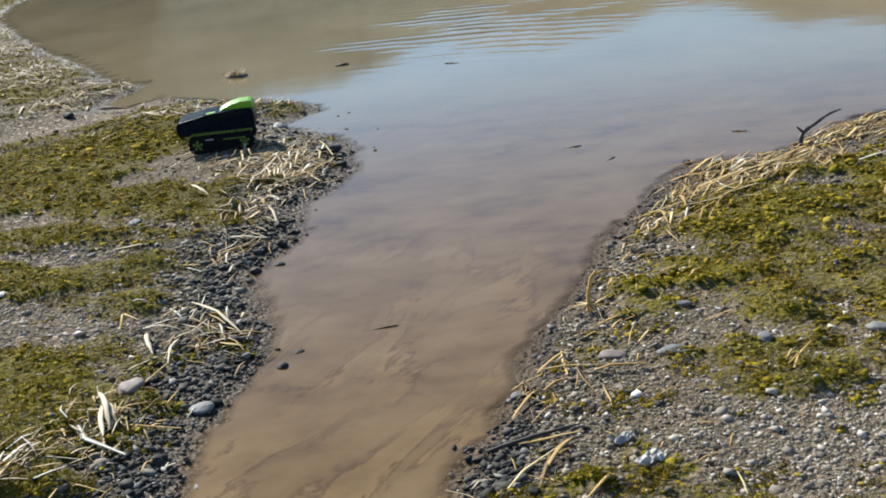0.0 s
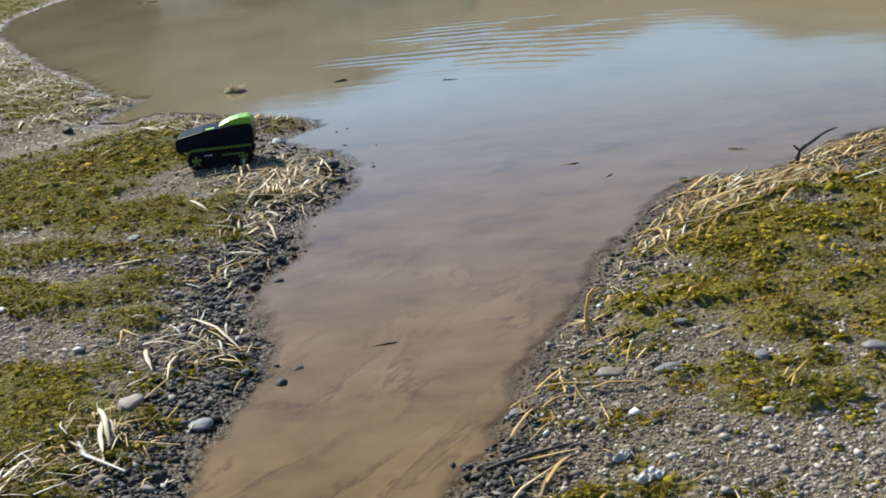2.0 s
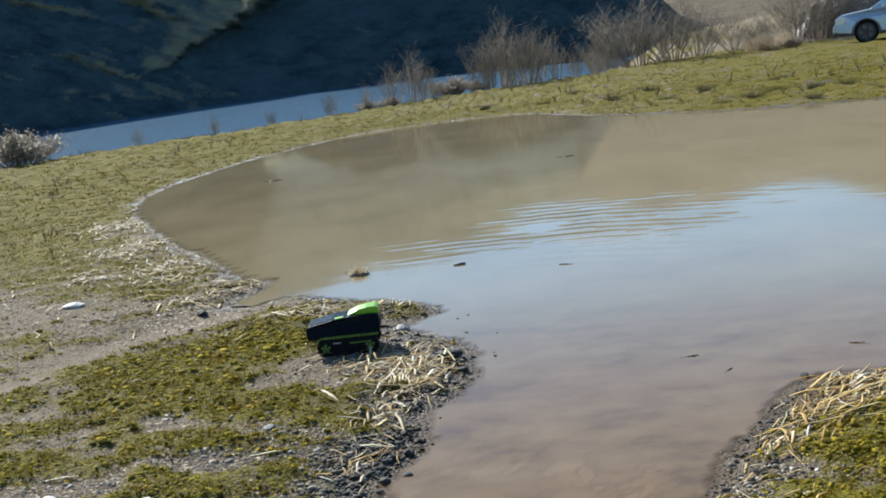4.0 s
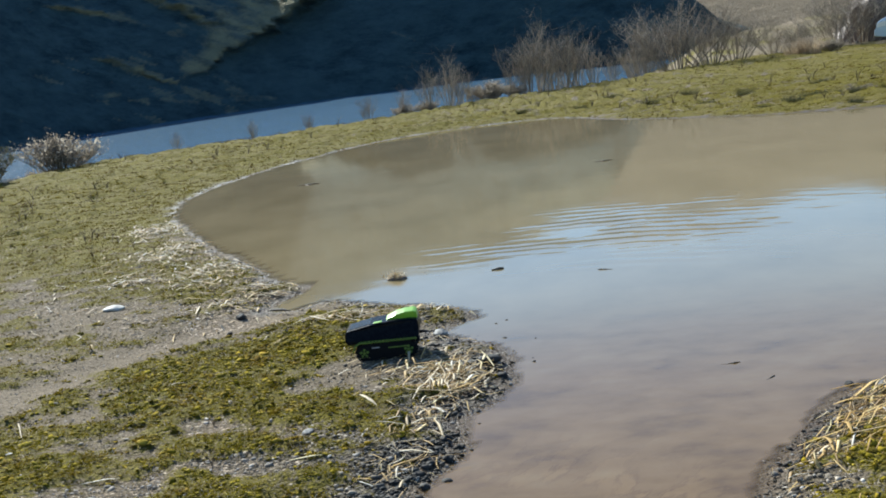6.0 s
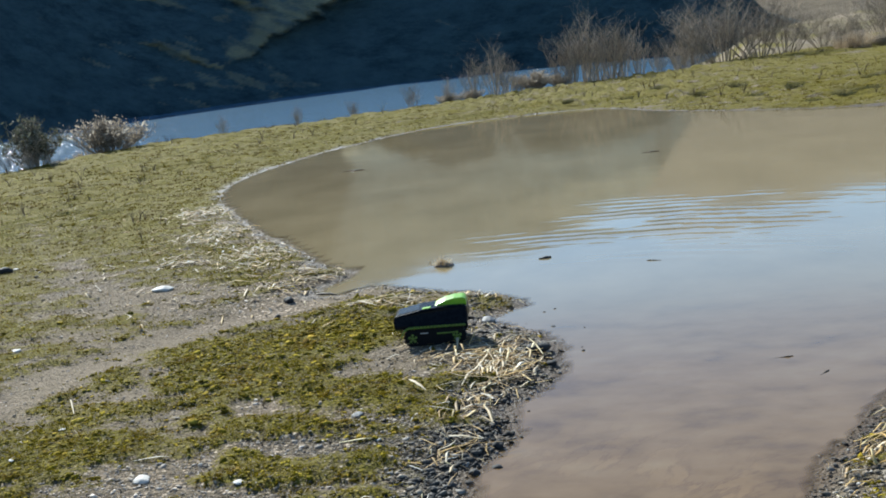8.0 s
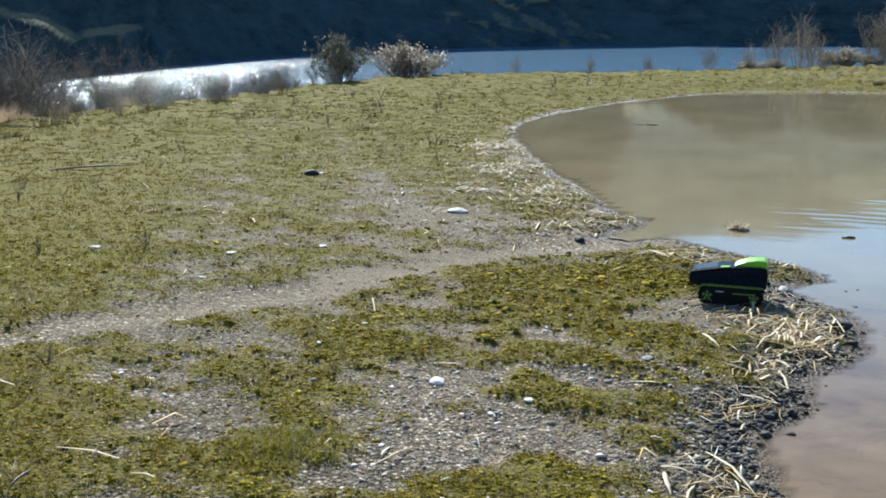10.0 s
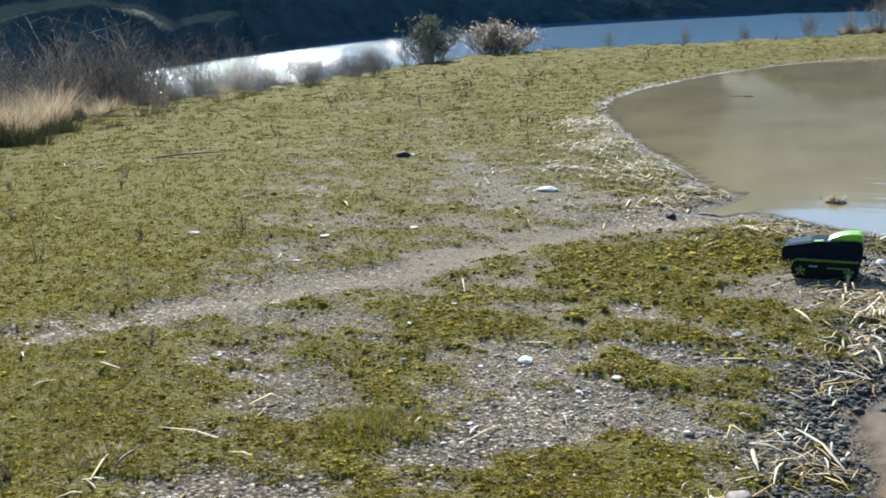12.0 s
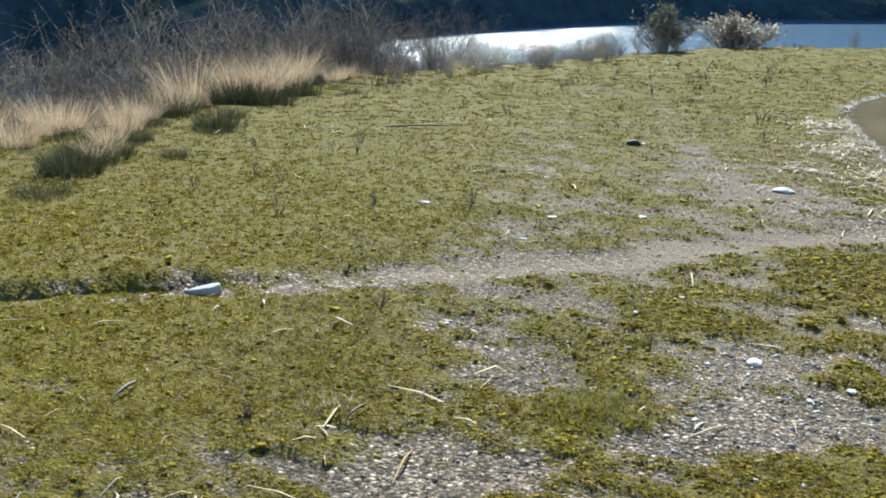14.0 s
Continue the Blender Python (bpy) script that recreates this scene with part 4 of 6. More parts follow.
def scatter_moss():
    x, y, r = fan_samples(170000, 2.2, 46.0)
    z, d, moss, wet, pale, earth = land(x, y)
    thick = moss + broken(x, y) + RNG.normal(0, 1, len(x)) * (0.09 + 0.05 * smooth(-1.2, -2.4, x))
    keep = (d > 0.02) & (thick > 0.50) & (bank_side(x, y) < 0.3)
    x, y, r, z, thick = (q[keep] for q in (x, y, r, z, thick))
    far = np.clip(r / 4.0, 0.8, 4.5)
    out = r > 8.5 * RNG.uniform(0.6, 1.4, len(r))
    ln = np.where(out, 0.0055, 0.0065) * far ** 0.8 * (1 + 1.5 * np.clip(thick - 0.55, 0, 0.4)) * RNG.uniform(0.7, 1.3, len(x))
    lift = np.where(out, 0.0, 0.006)
    for name, pick, mat, label in (("moss", ~out, MOSS, "low yellow-green moss in soft cushions"), ("turf", out, TURF, "short olive turf with brown patches")):
        me = blades_mesh(name, x[pick], y[pick], z[pick] + lift[pick], ln[pick], 0.0021 * far[pick], 1.4, 7, mat, 0.014 * far[pick], 0.45)
        tagged(new(name, me), label, name, kind="stuff")
    x, y, r = fan_samples(110000, 2.2, 11.0)
    z, d, moss, wet, pale, earth = land(x, y)
    thick = moss + broken(x, y) + RNG.normal(0, 1, len(x)) * (0.09 + 0.05 * smooth(-1.2, -2.4, x))
    keep = (d > 0.02) & (thick > 0.55) & (RNG.random(len(x)) < smooth(11, 7, r) * (1 - 0.85 * smooth(-2.0, -3.4, x)))
    x, y, r, z, thick = (q[keep] for q in (x, y, r, z, thick))
    size = (0.0085 + 0.002 * smooth(0.2, 0.6, x)) * np.clip(r / 4.0, 0.8, 1.6) * np.exp(RNG.normal(0, 0.35, len(x)))
    me = stones_mesh("moss_cushions", x, y, z + 0.1 * size, size, CUSHION, 0.8)
    me.polygons.foreach_set("use_smooth", np.ones(len(me.polygons), bool))
    tagged(new("moss_cushions", me), "small rounded yellow-green moss cushions with dark gaps", "moss", kind="stuff")


def scatter_thatch():
    """Dead grass fibres lying in the thin turf."""
    x, y, r = (np.concatenate(q) for q in zip(fan_samples(60000, 2.2, 42.0), fan_samples(42000, 2.2, 13.0)))
    z, d, moss, wet, pale, earth = land(x, y)
    patch = fbm(x * 1.3, y * 2.6, 131, 4) + 0.08 * smooth(7, 5, r) + 0.14 * smooth(-2.4, -1.6, x) * smooth(0.0, -0.4, x) * smooth(7.2, 6.6, y) + 0.22 * smooth(-0.6, -2.5, x) * smooth(13, 10, r) + 0.2 * smooth(18, 22, y) * (x > -3) + 0.16 * trodden(x, y) + 0.16 * wrack(x, y, d) + 0.17 * smooth(0.4, 0.8, x) * smooth(6.5, 5.5, y) - 0.42 * smooth(-3.0, -4.4, x) * smooth(16, 10, y) * (1 - 0.8 * trodden(x, y))
    keep = (d > 0.06) & (RNG.random(len(x)) < 0.75 * smooth(0.46, 0.7, patch)) & (bank_side(x, y) < 0.3) & (wet < 0.4) & (line_distance(x, y, TRAIL) > 0.18)
    x, y, r, z = (q[keep] for q in (x, y, r, z))
    far = np.clip(r / 4.0, 0.8, 4.5)
    me = blades_mesh("thatch", x, y, z + 0.003, 0.03 * far ** 0.6 * RNG.uniform(0.6, 1.6, len(x)), 0.0013 * far, 1.52, 5, THATCH, 0.03 * far, 0.75)
    tagged(new("thatch", me), "flat brown and tan dead grass fibres in the turf", "dead grass", kind="stuff")


def straw_piece(x, y, z, length, heading, radius, bend, lift):
    """A stalk with one sharp kink, as a path of points and radii."""
    k = RNG.uniform(0.3, 0.75)
    a, b = heading - bend * 0.5, heading + bend * 0.5
    p0 = np.array([x - math.cos(heading) * length / 2, y - math.sin(heading) * length / 2, z + radius * 0.4])
    p2 = p0 + np.array([math.cos(a), math.sin(a), 0]) * length * k + np.array([0, 0, lift])
    p4 = p2 + np.array([math.cos(b), math.sin(b), 0]) * length * (1 - k) - np.array([0, 0, lift * RNG.uniform(0, 0.9)])
    pts = np.array([p0, p0 + (p2 - p0) * 0.94, p2 + (p4 - p2) * 0.06, p4])
    return pts, radius * np.array([0.6, 1.0, 0.95, 0.4])


# straw heaps: centre, half widths, heading, count, usual length
HEAPS_SPIT = [(-0.52, 5.35, 0.17, 0.42, 1.3, 340, 0.12), (-0.75, 5.55, 0.25, 0.35, 0.5, 80, 0.08), (-0.6, 4.75, 0.12, 0.3, 1.6, 60, 0.08), (-0.5, 6.3, 0.2, 0.2, 0.2, 40, 0.08), (-0.6, 3.42, 0.12, 0.2, 2.4, 32, 0.08), (-0.78, 2.88, 0.08, 0.14, 1.7, 22, 0.08), (-0.92, 2.62, 0.12, 0.1, 0.7, 12, 0.08), (-0.62, 4.2, 0.1, 0.25, 1.2, 40, 0.08)]
HEAPS_EAST = [(1.2, 4.3, 0.22, 0.16, 0.75, 80, 0.14), (1.5, 4.55, 0.3, 0.16, 0.75, 190, 0.16), (1.85, 4.85, 0.25, 0.12, 0.7, 110, 0.14), (2.2, 5.02, 0.3, 0.12, 0.4, 90, 0.12), (0.95, 4.0, 0.12, 0.14, 0.9, 30, 0.09), (0.75, 3.75, 0.1, 0.1, 0.8, 16, 0.08), (0.34, 2.72, 0.07, 0.18, 1.0, 18, 0.09)]
HEAPS_WEST = [(-4.35, 12.0, 0.22, 0.35, 2.0, 110, 0.16), (-3.35, 8.75, 0.22, 0.12, 0.3, 60, 0.12), (-3.55, 9.9, 0.2, 0.2, 1.0, 60, 0.12), (-1.3, 6.78, 0.3, 0.1, -0.5, 60, 0.14), (-0.75, 6.85, 0.25, 0.07, 0.0, 60, 0.08), (-2.1, 7.75, 0.3, 0.35, 2.3, 120, 0.10), (-2.75, 8.9, 0.35, 0.6, 2.2, 220, 0.11), (-3.5, 10.3, 0.35, 0.7, 2.1, 240, 0.12), (-4.2, 11.9, 0.35, 0.7, 2.0, 160, 0.13), (-3.4, 8.9, 0.3, 0.25, 0.3, 60, 0.10)]


def scatter_straw():
    x, y, r = fan_samples(60000, 2.2, 14.0)
    z, d, moss, wet, pale, earth = land(x, y)
    heap = smooth(0.45, 0.65, fbm(x * 3, y * 3, 121, 3))
    p = 0.045 + 0.55 * heap * np.exp(-((d - 0.16) / 0.13) ** 2) * smooth(14, 8, y)
    p = p + 1.6 * np.exp(-(((x - 1.35) * 0.8 - (y - 4.4) * 0.6) ** 2 / 0.012 + ((x - 1.35) * 0.6 + (y - 4.4) * 0.8) ** 2 / 0.35)) + 1.5 * np.exp(-((x + 0.6) ** 2 / 0.04 + (y - 5.4) ** 2 / 0.2)) + 1.6 * np.exp(-((x + 0.64) ** 2 + (y - 3.42) ** 2) / 0.025) + 1.4 * np.exp(-((x + 0.78) ** 2 + (y - 2.85) ** 2) / 0.02) + 0.9 * np.exp(-((x + 0.62) ** 2 + (y - 4.1) ** 2) / 0.03) + 1.2 * np.exp(-((x + 0.95) ** 2 + (y - 2.65) ** 2) / 0.02) + 0.6 * np.exp(-((x - 0.38) ** 2 + (y - 2.75) ** 2) / 0.02)
    p = p + 0.9 * np.exp(-((x + 1.2) ** 2 / 0.3 + (y - 6.75) ** 2 / 0.03))
    p = p + 1.3 * smooth(7.0, 7.6, y) * smooth(13, 11, y) * np.exp(-((d - 0.35) / 0.3) ** 2)
    p = p + 0.75 * wrack(x, y, d)
    keep = np.nonzero((RNG.random(len(x)) < p * 0.16) & (d > 0.02))[0]
    pale_paths, gold_paths = [], []
    for i in keep:
        f = min(2.0, max(1.0, r[i] / 5))
        ln = float(np.exp(RNG.normal(math.log(0.08), 0.55))) * f ** 0.5
        turn = RNG.normal(0.75, 0.4) if x[i] > 0.6 and RNG.random() < 0.75 else RNG.uniform(0, 2 * math.pi)
        wide = min(0.009, float(np.exp(RNG.normal(math.log(0.0030), 0.6)))) * f ** 0.4
        piece = straw_piece(x[i], y[i], z[i] + 0.004, min(ln, 0.26), turn, wide, RNG.normal(0, 0.15 if RNG.random() < 0.8 else 0.9), abs(RNG.normal(0, 0.014)))
        (gold_paths if x[i] > 0.3 or RNG.random() < (0.6 if y[i] > 6.3 else 0.5) else pale_paths).append(piece)
    for cx, cy, hx, hy, turn0, number, usual in HEAPS_SPIT + HEAPS_EAST + HEAPS_WEST:
        spots = np.array([cx, cy]) + np.array([hx, hy]) * RNG.normal(0, 0.5, (number, 2))
        for (sx, sy), zz in zip(spots, ground_z(spots[:, 0], spots[:, 1])):
            if zz < WATER + 0.008:
                continue
            ln = float(np.exp(RNG.normal(math.log(usual), 0.4)))
            piece = straw_piece(sx, sy, zz + 0.003 + abs(RNG.normal(0, 0.009)), min(ln, 0.34), RNG.normal(turn0, 0.5 if sx > 0 else 0.95), min(0.010, float(np.exp(RNG.normal(math.log(0.0036), 0.6)))) * (1.15 if sy > 7 else 0.8 if sy < 4.4 else 1.0), RNG.normal(0, 0.18 if RNG.random() < 0.82 else 0.8), abs(RNG.normal(0, 0.009)))
            (gold_paths if RNG.random() < (0.8 if sx > 0.3 else 0.6 if sy > 6.3 else 0.65) else pale_paths).append(piece)
    for paths, mat, label in ((pale_paths, STRAW, "bleached broken straw washed up along the shore"), (gold_paths, GOLD_STRAW, "golden dry straw tangled in the wrack line")):
        v, q = tubes(paths, 4, 0.14)
        tagged(new("straw_litter", mesh_of("straw_litter", v, q, mat)), label, "straw", kind="stuff")


scatter_gravel()
scatter_moss()
scatter_thatch()
scatter_straw()


# ---- single stones ----
def stone_material(name, dark, light, rough=0.7):
    m, nt, b = material(name, rough, spec=0.4)
    info = nt.nodes.new("ShaderNodeObjectInfo")
    c = ramp(nt, noise_tex(nt, 45.0, 6.0, 0.7), [(0.3, dark), (0.7, light)])
    c = mix(nt, 1.0, c, ramp(nt, info.outputs["Random"], [(0.0, (0.75,) * 3), (1.0, (1.0,) * 3)]), "MULTIPLY")
    nt.links.new(c, b.inputs["Base Color"])
    bump(nt, b, noise_tex(nt, 140.0), 0.5, 0.003)
    return m


GREY_STONE = stone_material("grey_river_stone", (0.13, 0.125, 0.12), (0.24, 0.23, 0.215))
DARK_STONE = stone_material("dark_wet_stone", (0.012, 0.011, 0.010), (0.04, 0.036, 0.032), 0.8)
WHITE_STONE = stone_material("white_stone", (0.34, 0.315, 0.275), (0.54, 0.51, 0.455))
BROWN_STONE = stone_material("brown_stone", (0.16, 0.12, 0.1), (0.27, 0.21, 0.17))


def stone(x, y, width, mat, label, flat=0.45, seed=0, sink=0.25):
    rng = np.random.default_rng(seed + 1000)
    bm = bmesh.new()
    bmesh.ops.create_icosphere(bm, subdivisions=3, radius=1.0)
    a, k = rng.uniform(0, 6.3), rng.uniform(0.6, 0.8)
    shift = rng.uniform(-20, 20, 3)
    for v in bm.verts:
        n = noise.noise(v.co * 1.1 + Vector(shift)) * 0.35 + noise.noise(v.co * 2.6 + Vector(shift)) * 0.12
        p = v.co * (1 + n)
        p = Vector((p.x, p.y * k, p.z * flat)) * width * 0.5
        v.co = Vector((p.x * math.cos(a) * 1 - p.y * math.sin(a), p.x * math.sin(a) + p.y * math.cos(a), p.z))
    me = bpy.data.meshes.new("stone")
    bm.to_mesh(me)
    bm.free()
    me.materials.append(mat)
    me.polygons.foreach_set("use_smooth", np.ones(len(me.polygons), bool))
    ob = new("stone", me)
    ob.location = (x, y, float(ground_z(x, y)[0]) + width * flat * (0.5 - sink))
    return tagged(ob, label, "stone", "stones on the shore")


GREY_STONE_PLACES = [(0.74, 2.92, 0.091), (0.31, 2.83, 0.045), (1.29, 2.91, 0.075), (0.98, 2.91, 0.06), (0.84, 3.24, 0.048), (-0.54, 2.94, 0.072), (-1.09, 4.63, 0.054), (1.36, 4.78, 0.055), (1.43, 4.74, 0.06), (1.50, 4.72, 0.05), (1.33, 4.70, 0.061), (1.35, 4.51, 0.071), (-1.08, 4.65, 0.05), (-0.66, 6.32, 0.12)]
BROWN_STONE_PLACES = [(0.58, 2.95, 0.076), (0.57, 2.75, 0.036), (-0.75, 3.05, 0.10), (-4.75, 5.61, 0.10), (-3.08, 3.65, 0.05)]
DARK_STONE_PLACES = [(-0.34, 3.18, 0.05), (-0.30, 3.27, 0.041), (-0.50, 3.36, 0.06), (-0.44, 4.07, 0.046), (-0.45, 4.28, 0.057), (1.22, 4.80, 0.05), (1.31, 4.77, 0.045), (1.15, 4.56, 0.042), (-0.35, 5.58, 0.12), (-0.29, 6.13, 0.069), (-2.06, 7.18, 0.08), (-2.0, 6.69, 0.055), (-0.52, 4.02, 0.05), (-0.30, 5.15, 0.05), (-0.27, 5.35, 0.06), (-5.05, 9.04, 0.13)]
WHITE_STONE_PLACES = [(-0.58, 2.64, 0.028), (-0.69, 2.79, 0.026), (0.93, 3.19, 0.031), (-3.44, 6.16, 0.108), (-5.04, 9.21, 0.084), (-1.81, 4.01, 0.104), (-1.39, 3.91, 0.062), (-1.49, 3.75, 0.05), (-1.44, 3.68, 0.045), (-3.15, 7.75, 0.19), (-3.33, 8.86, 0.143), (-2.43, 4.64, 0.041), (-2.90, 3.59, 0.058), (-3.06, 3.62, 0.049),
            (-3.89, 5.81, 0.09), (-3.73, 5.24, 0.066), (-3.44, 3.12, 0.034), (-1.73, 3.29, 0.04), (-2.47, 4.25, 0.041)]
STONES = [(GREY_STONE, "smooth grey river stone lying in the gravel", 0.3, GREY_STONE_PLACES), (BROWN_STONE, "flat brown stone sunk in the gravel", 0.25, BROWN_STONE_PLACES), (DARK_STONE, "dark wet stone at the water's edge", 0.55, DARK_STONE_PLACES), (WHITE_STONE, "pale whitish stone lying on the ground", 0.24, WHITE_STONE_PLACES)]
count = 0
for mat, label, flat, places in STONES:
    for sx, sy, w in places:
        stone(sx, sy, w * (0.82 if mat is WHITE_STONE else 1.0), mat, label, flat, count)
        count += 1


def pointed_slab(x, y, length, turn):
    """A flat pale stone that runs out to a point, lying askew."""
    bm = bmesh.new()
    low = [bm.verts.new((px * length, py * length, 0)) for px, py in ((-0.5, 0.02), (-0.2, 0.16), (0.25, 0.22), (0.46, 0.15), (0.5, -0.05), (0.3, -0.2), (-0.15, -0.13))]
    bm.faces.new(low)
    up = bmesh.ops.extrude_face_region(bm, geom=bm.faces[:])
    for v in up["geom"]:
        if isinstance(v, bmesh.types.BMVert):
            v.co = Vector((v.co.x * 0.94, v.co.y * 0.86, length * (0.20 + 0.10 * v.co.x / length)))
    bmesh.ops.recalc_face_normals(bm, faces=bm.faces[:])
    bmesh.ops.bevel(bm, geom=bm.edges[:], offset=length * 0.03, segments=2, profile=0.6, affect="EDGES", clamp_overlap=True)
    me = bpy.data.meshes.new("pointed_stone")
    bm.to_mesh(me)
    bm.free()
    me.materials.append(WHITE_STONE)
    ob = new("pointed_stone", me)
    ob.matrix_basis = pose(x, y, float(ground_z(x, y)[0]) - 0.006, 4, -6, turn)
    tagged(ob, "flat pale pointed slab lying on the trodden path", "stone", "stones on the shore")


pointed_slab(-4.28, 3.30, 0.19, 40)


def litter(x, y, width, turn):
    """A crumpled pale scrap."""
    bm = bmesh.new()
    bmesh.ops.create_grid(bm, x_segments=9, y_segments=6, size=0.5)
    for v in bm.verts:
        n = noise.noise(v.co * 4 + Vector((x * 9, y * 7, 0)))
        v.co = Vector((v.co.x * width * (1 + 0.3 * n), v.co.y * width * 0.55 * (1 - 0.4 * n), 0.012 + 0.012 * n + 0.05 * width * abs(v.co.x)))
    bmesh.ops.solidify(bm, geom=bm.faces[:], thickness=0.0015)
    me = bpy.data.meshes.new("paper_scrap")
    bm.to_mesh(me)
    bm.free()
    me.materials.append(WHITE_STONE)
    ob = new("paper_scrap", me)
    ob.matrix_basis = pose(x, y, float(ground_z(x, y)[0]), 0, 0, turn)
    tagged(ob, "crumpled white scrap lying on the gravel", "litter", "white scraps")


litter(0.52, 2.48, 0.055, 20)
litter(0.56, 2.36, 0.07, 40)


# ---- reed stalks and sticks ----
def stalk(ax, ay, bx, by, radius, mat, label, name="reed_stalk", seed=0):
    rng = np.random.default_rng(seed + 50)
    t = np.linspace(0, 1, 7)
    x, y = ax + (bx - ax) * t, ay + (by - ay) * t
    ln = math.hypot(bx - ax, by - ay)
    bow = rng.normal(0, 0.05) * ln * (1 - np.abs(t - 0.45) / 0.55)
    x, y = x - bow * (by - ay) / ln, y + bow * (bx - ax) / ln
    z = ground_z(x, y)
    z = np.maximum(np.linspace(z[0], z[-1], 7), z - 0.004) + radius + 0.008 + rng.uniform(0, 0.02) * np.sin(t * math.pi)
    v, f = tubes([(np.stack([x, y, z], 1), min(radius * 1.1, 0.0085) * np.minimum(1.0, np.minimum(0.35 + 4 * t, 0.2 + 3 * (1 - t))) * (1 + 0.2 * np.cos(t * 17 + seed)))], 6, 1.0 if mat is DRIFTWOOD else 0.15)
    return tagged(new(name, mesh_of(name, v, f, mat)), label, "stick" if mat is DRIFTWOOD else "stalk", "washed-up stalks")


PALE, GOLD = "bleached broken reed stalk lying on gravel", "golden dry reed stalk in the wrack line"
for k, (ax, ay, bx, by, rad) in enumerate([(-0.69, 3.69, -0.48, 3.39, 0.0055), (-0.47, 3.38, -0.59, 3.32, 0.004), (-0.78, 3.43, -0.73, 3.27, 0.007), (-0.81, 3.47, -0.68, 3.45, 0.004), (-0.67, 3.37, -0.67, 3.19, 0.004), (-0.82, 3.0, -0.75, 2.82, 0.009), (-0.79, 2.93, -0.75, 2.76, 0.007),
        (-0.78, 2.94, -0.74, 2.85, 0.007), (-0.95, 2.65, -0.89, 2.72, 0.004), (-1.57, 6.89, -1.35, 6.6, 0.012), (-1.43, 6.91, -1.15, 6.62, 0.006), (-0.67, 4.99, -0.57, 5.61, 0.006), (-0.55, 5.41, -0.48, 4.98, 0.004), (-0.84, 6.09, -0.75, 5.57, 0.007), (-0.91, 5.01, -0.81, 4.85, 0.011), (-0.84, 5.21, -0.8, 5.24, 0.006)]):
    stalk(ax, ay, bx, by, rad, STRAW, PALE, seed=k)
for k, (ax, ay, bx, by, rad) in enumerate([(1.08, 4.49, 1.25, 4.45, 0.007), (1.17, 4.25, 1.5, 4.52, 0.006), (1.17, 4.14, 1.63, 4.64, 0.006), (0.95, 4.11, 0.95, 3.94, 0.006), (1.05, 4.25, 1.05, 4.08, 0.007), (1.97, 5.03, 1.96, 4.89, 0.007), (1.45, 4.21, 1.54, 4.3, 0.006), (0.37, 2.92, 0.47, 3.02, 0.004), (0.28, 2.68, 0.36, 2.81, 0.004), (0.34, 2.41, 0.41, 2.52, 0.005), (1.3, 4.4, 1.75, 4.78, 0.006), (1.5, 4.6, 2.0, 4.82, 0.006)]):
    stalk(ax, ay, bx, by, rad, GOLD_STRAW, GOLD, seed=k + 40)
for k, (ax, ay, bx, by, rad) in enumerate([(0.20, 2.53, 0.44, 2.58, 0.0045), (-3.35, 2.09, -3.43, 2.26, 0.006), (-2.61, 2.47, -2.64, 2.62, 0.004), (-1.90, 7.31, -1.72, 7.20, 0.012), (-7.4, 8.3, -6.9, 8.9, 0.012)]):
    stalk(ax, ay, bx, by, rad, DRIFTWOOD, "dark weathered stick lying on the ground", "stick", seed=k + 80)


def curved_root():
    """The dark root that stands out of the bank over the water."""
    main = spline([(1.70, 4.77, -0.02), (1.705, 4.79, 0.025), (1.725, 4.81, 0.055), (1.79, 4.86, 0.072), (1.87, 4.92, 0.092), (1.94, 4.97, 0.094)], 3, False)
    side = spline([(1.725, 4.81, 0.05), (1.70, 4.80, 0.075), (1.69, 4.79, 0.085)], 3, False)
    wave = 1 + 0.18 * np.sin(np.arange(len(main)) * 2.1)
    v, f = tubes([(main, np.linspace(0.013, 0.0035, len(main)) * wave), (side, np.linspace(0.006, 0.003, len(side)))], 7)
    tagged(new("root", mesh_of("root", v, f, DRIFTWOOD, True)), "dark curved root sticking out over the water", "root")


def reed_stump():
    paths = [(np.array([(0.57, 3.29, 0.0), (0.572, 3.30, 0.05), (0.585, 3.31, 0.10), (0.60, 3.31, 0.118)]), np.array([0.008, 0.0065, 0.006, 0.005])), (np.array([(0.585, 3.31, 0.10), (0.62, 3.32, 0.115), (0.66, 3.33, 0.105)]), np.array([0.005, 0.004, 0.003]))]
    for k in range(16):
        a, ln = RNG.uniform(0, 6.3), RNG.uniform(0.03, 0.075)
        paths.append((np.array([(0.57, 3.29, 0.025), (0.57 + ln * 0.5 * math.cos(a), 3.29 + ln * 0.5 * math.sin(a), 0.018), (0.57 + ln * math.cos(a), 3.29 + ln * math.sin(a), 0.008)]), np.array([0.003, 0.002, 0.001])))
    v, f = tubes(paths, 5)
    tagged(new("reed_stump", mesh_of("reed_stump", v, f, GOLD_STRAW, True)), "uprooted golden reed stump with splayed roots", "stump")


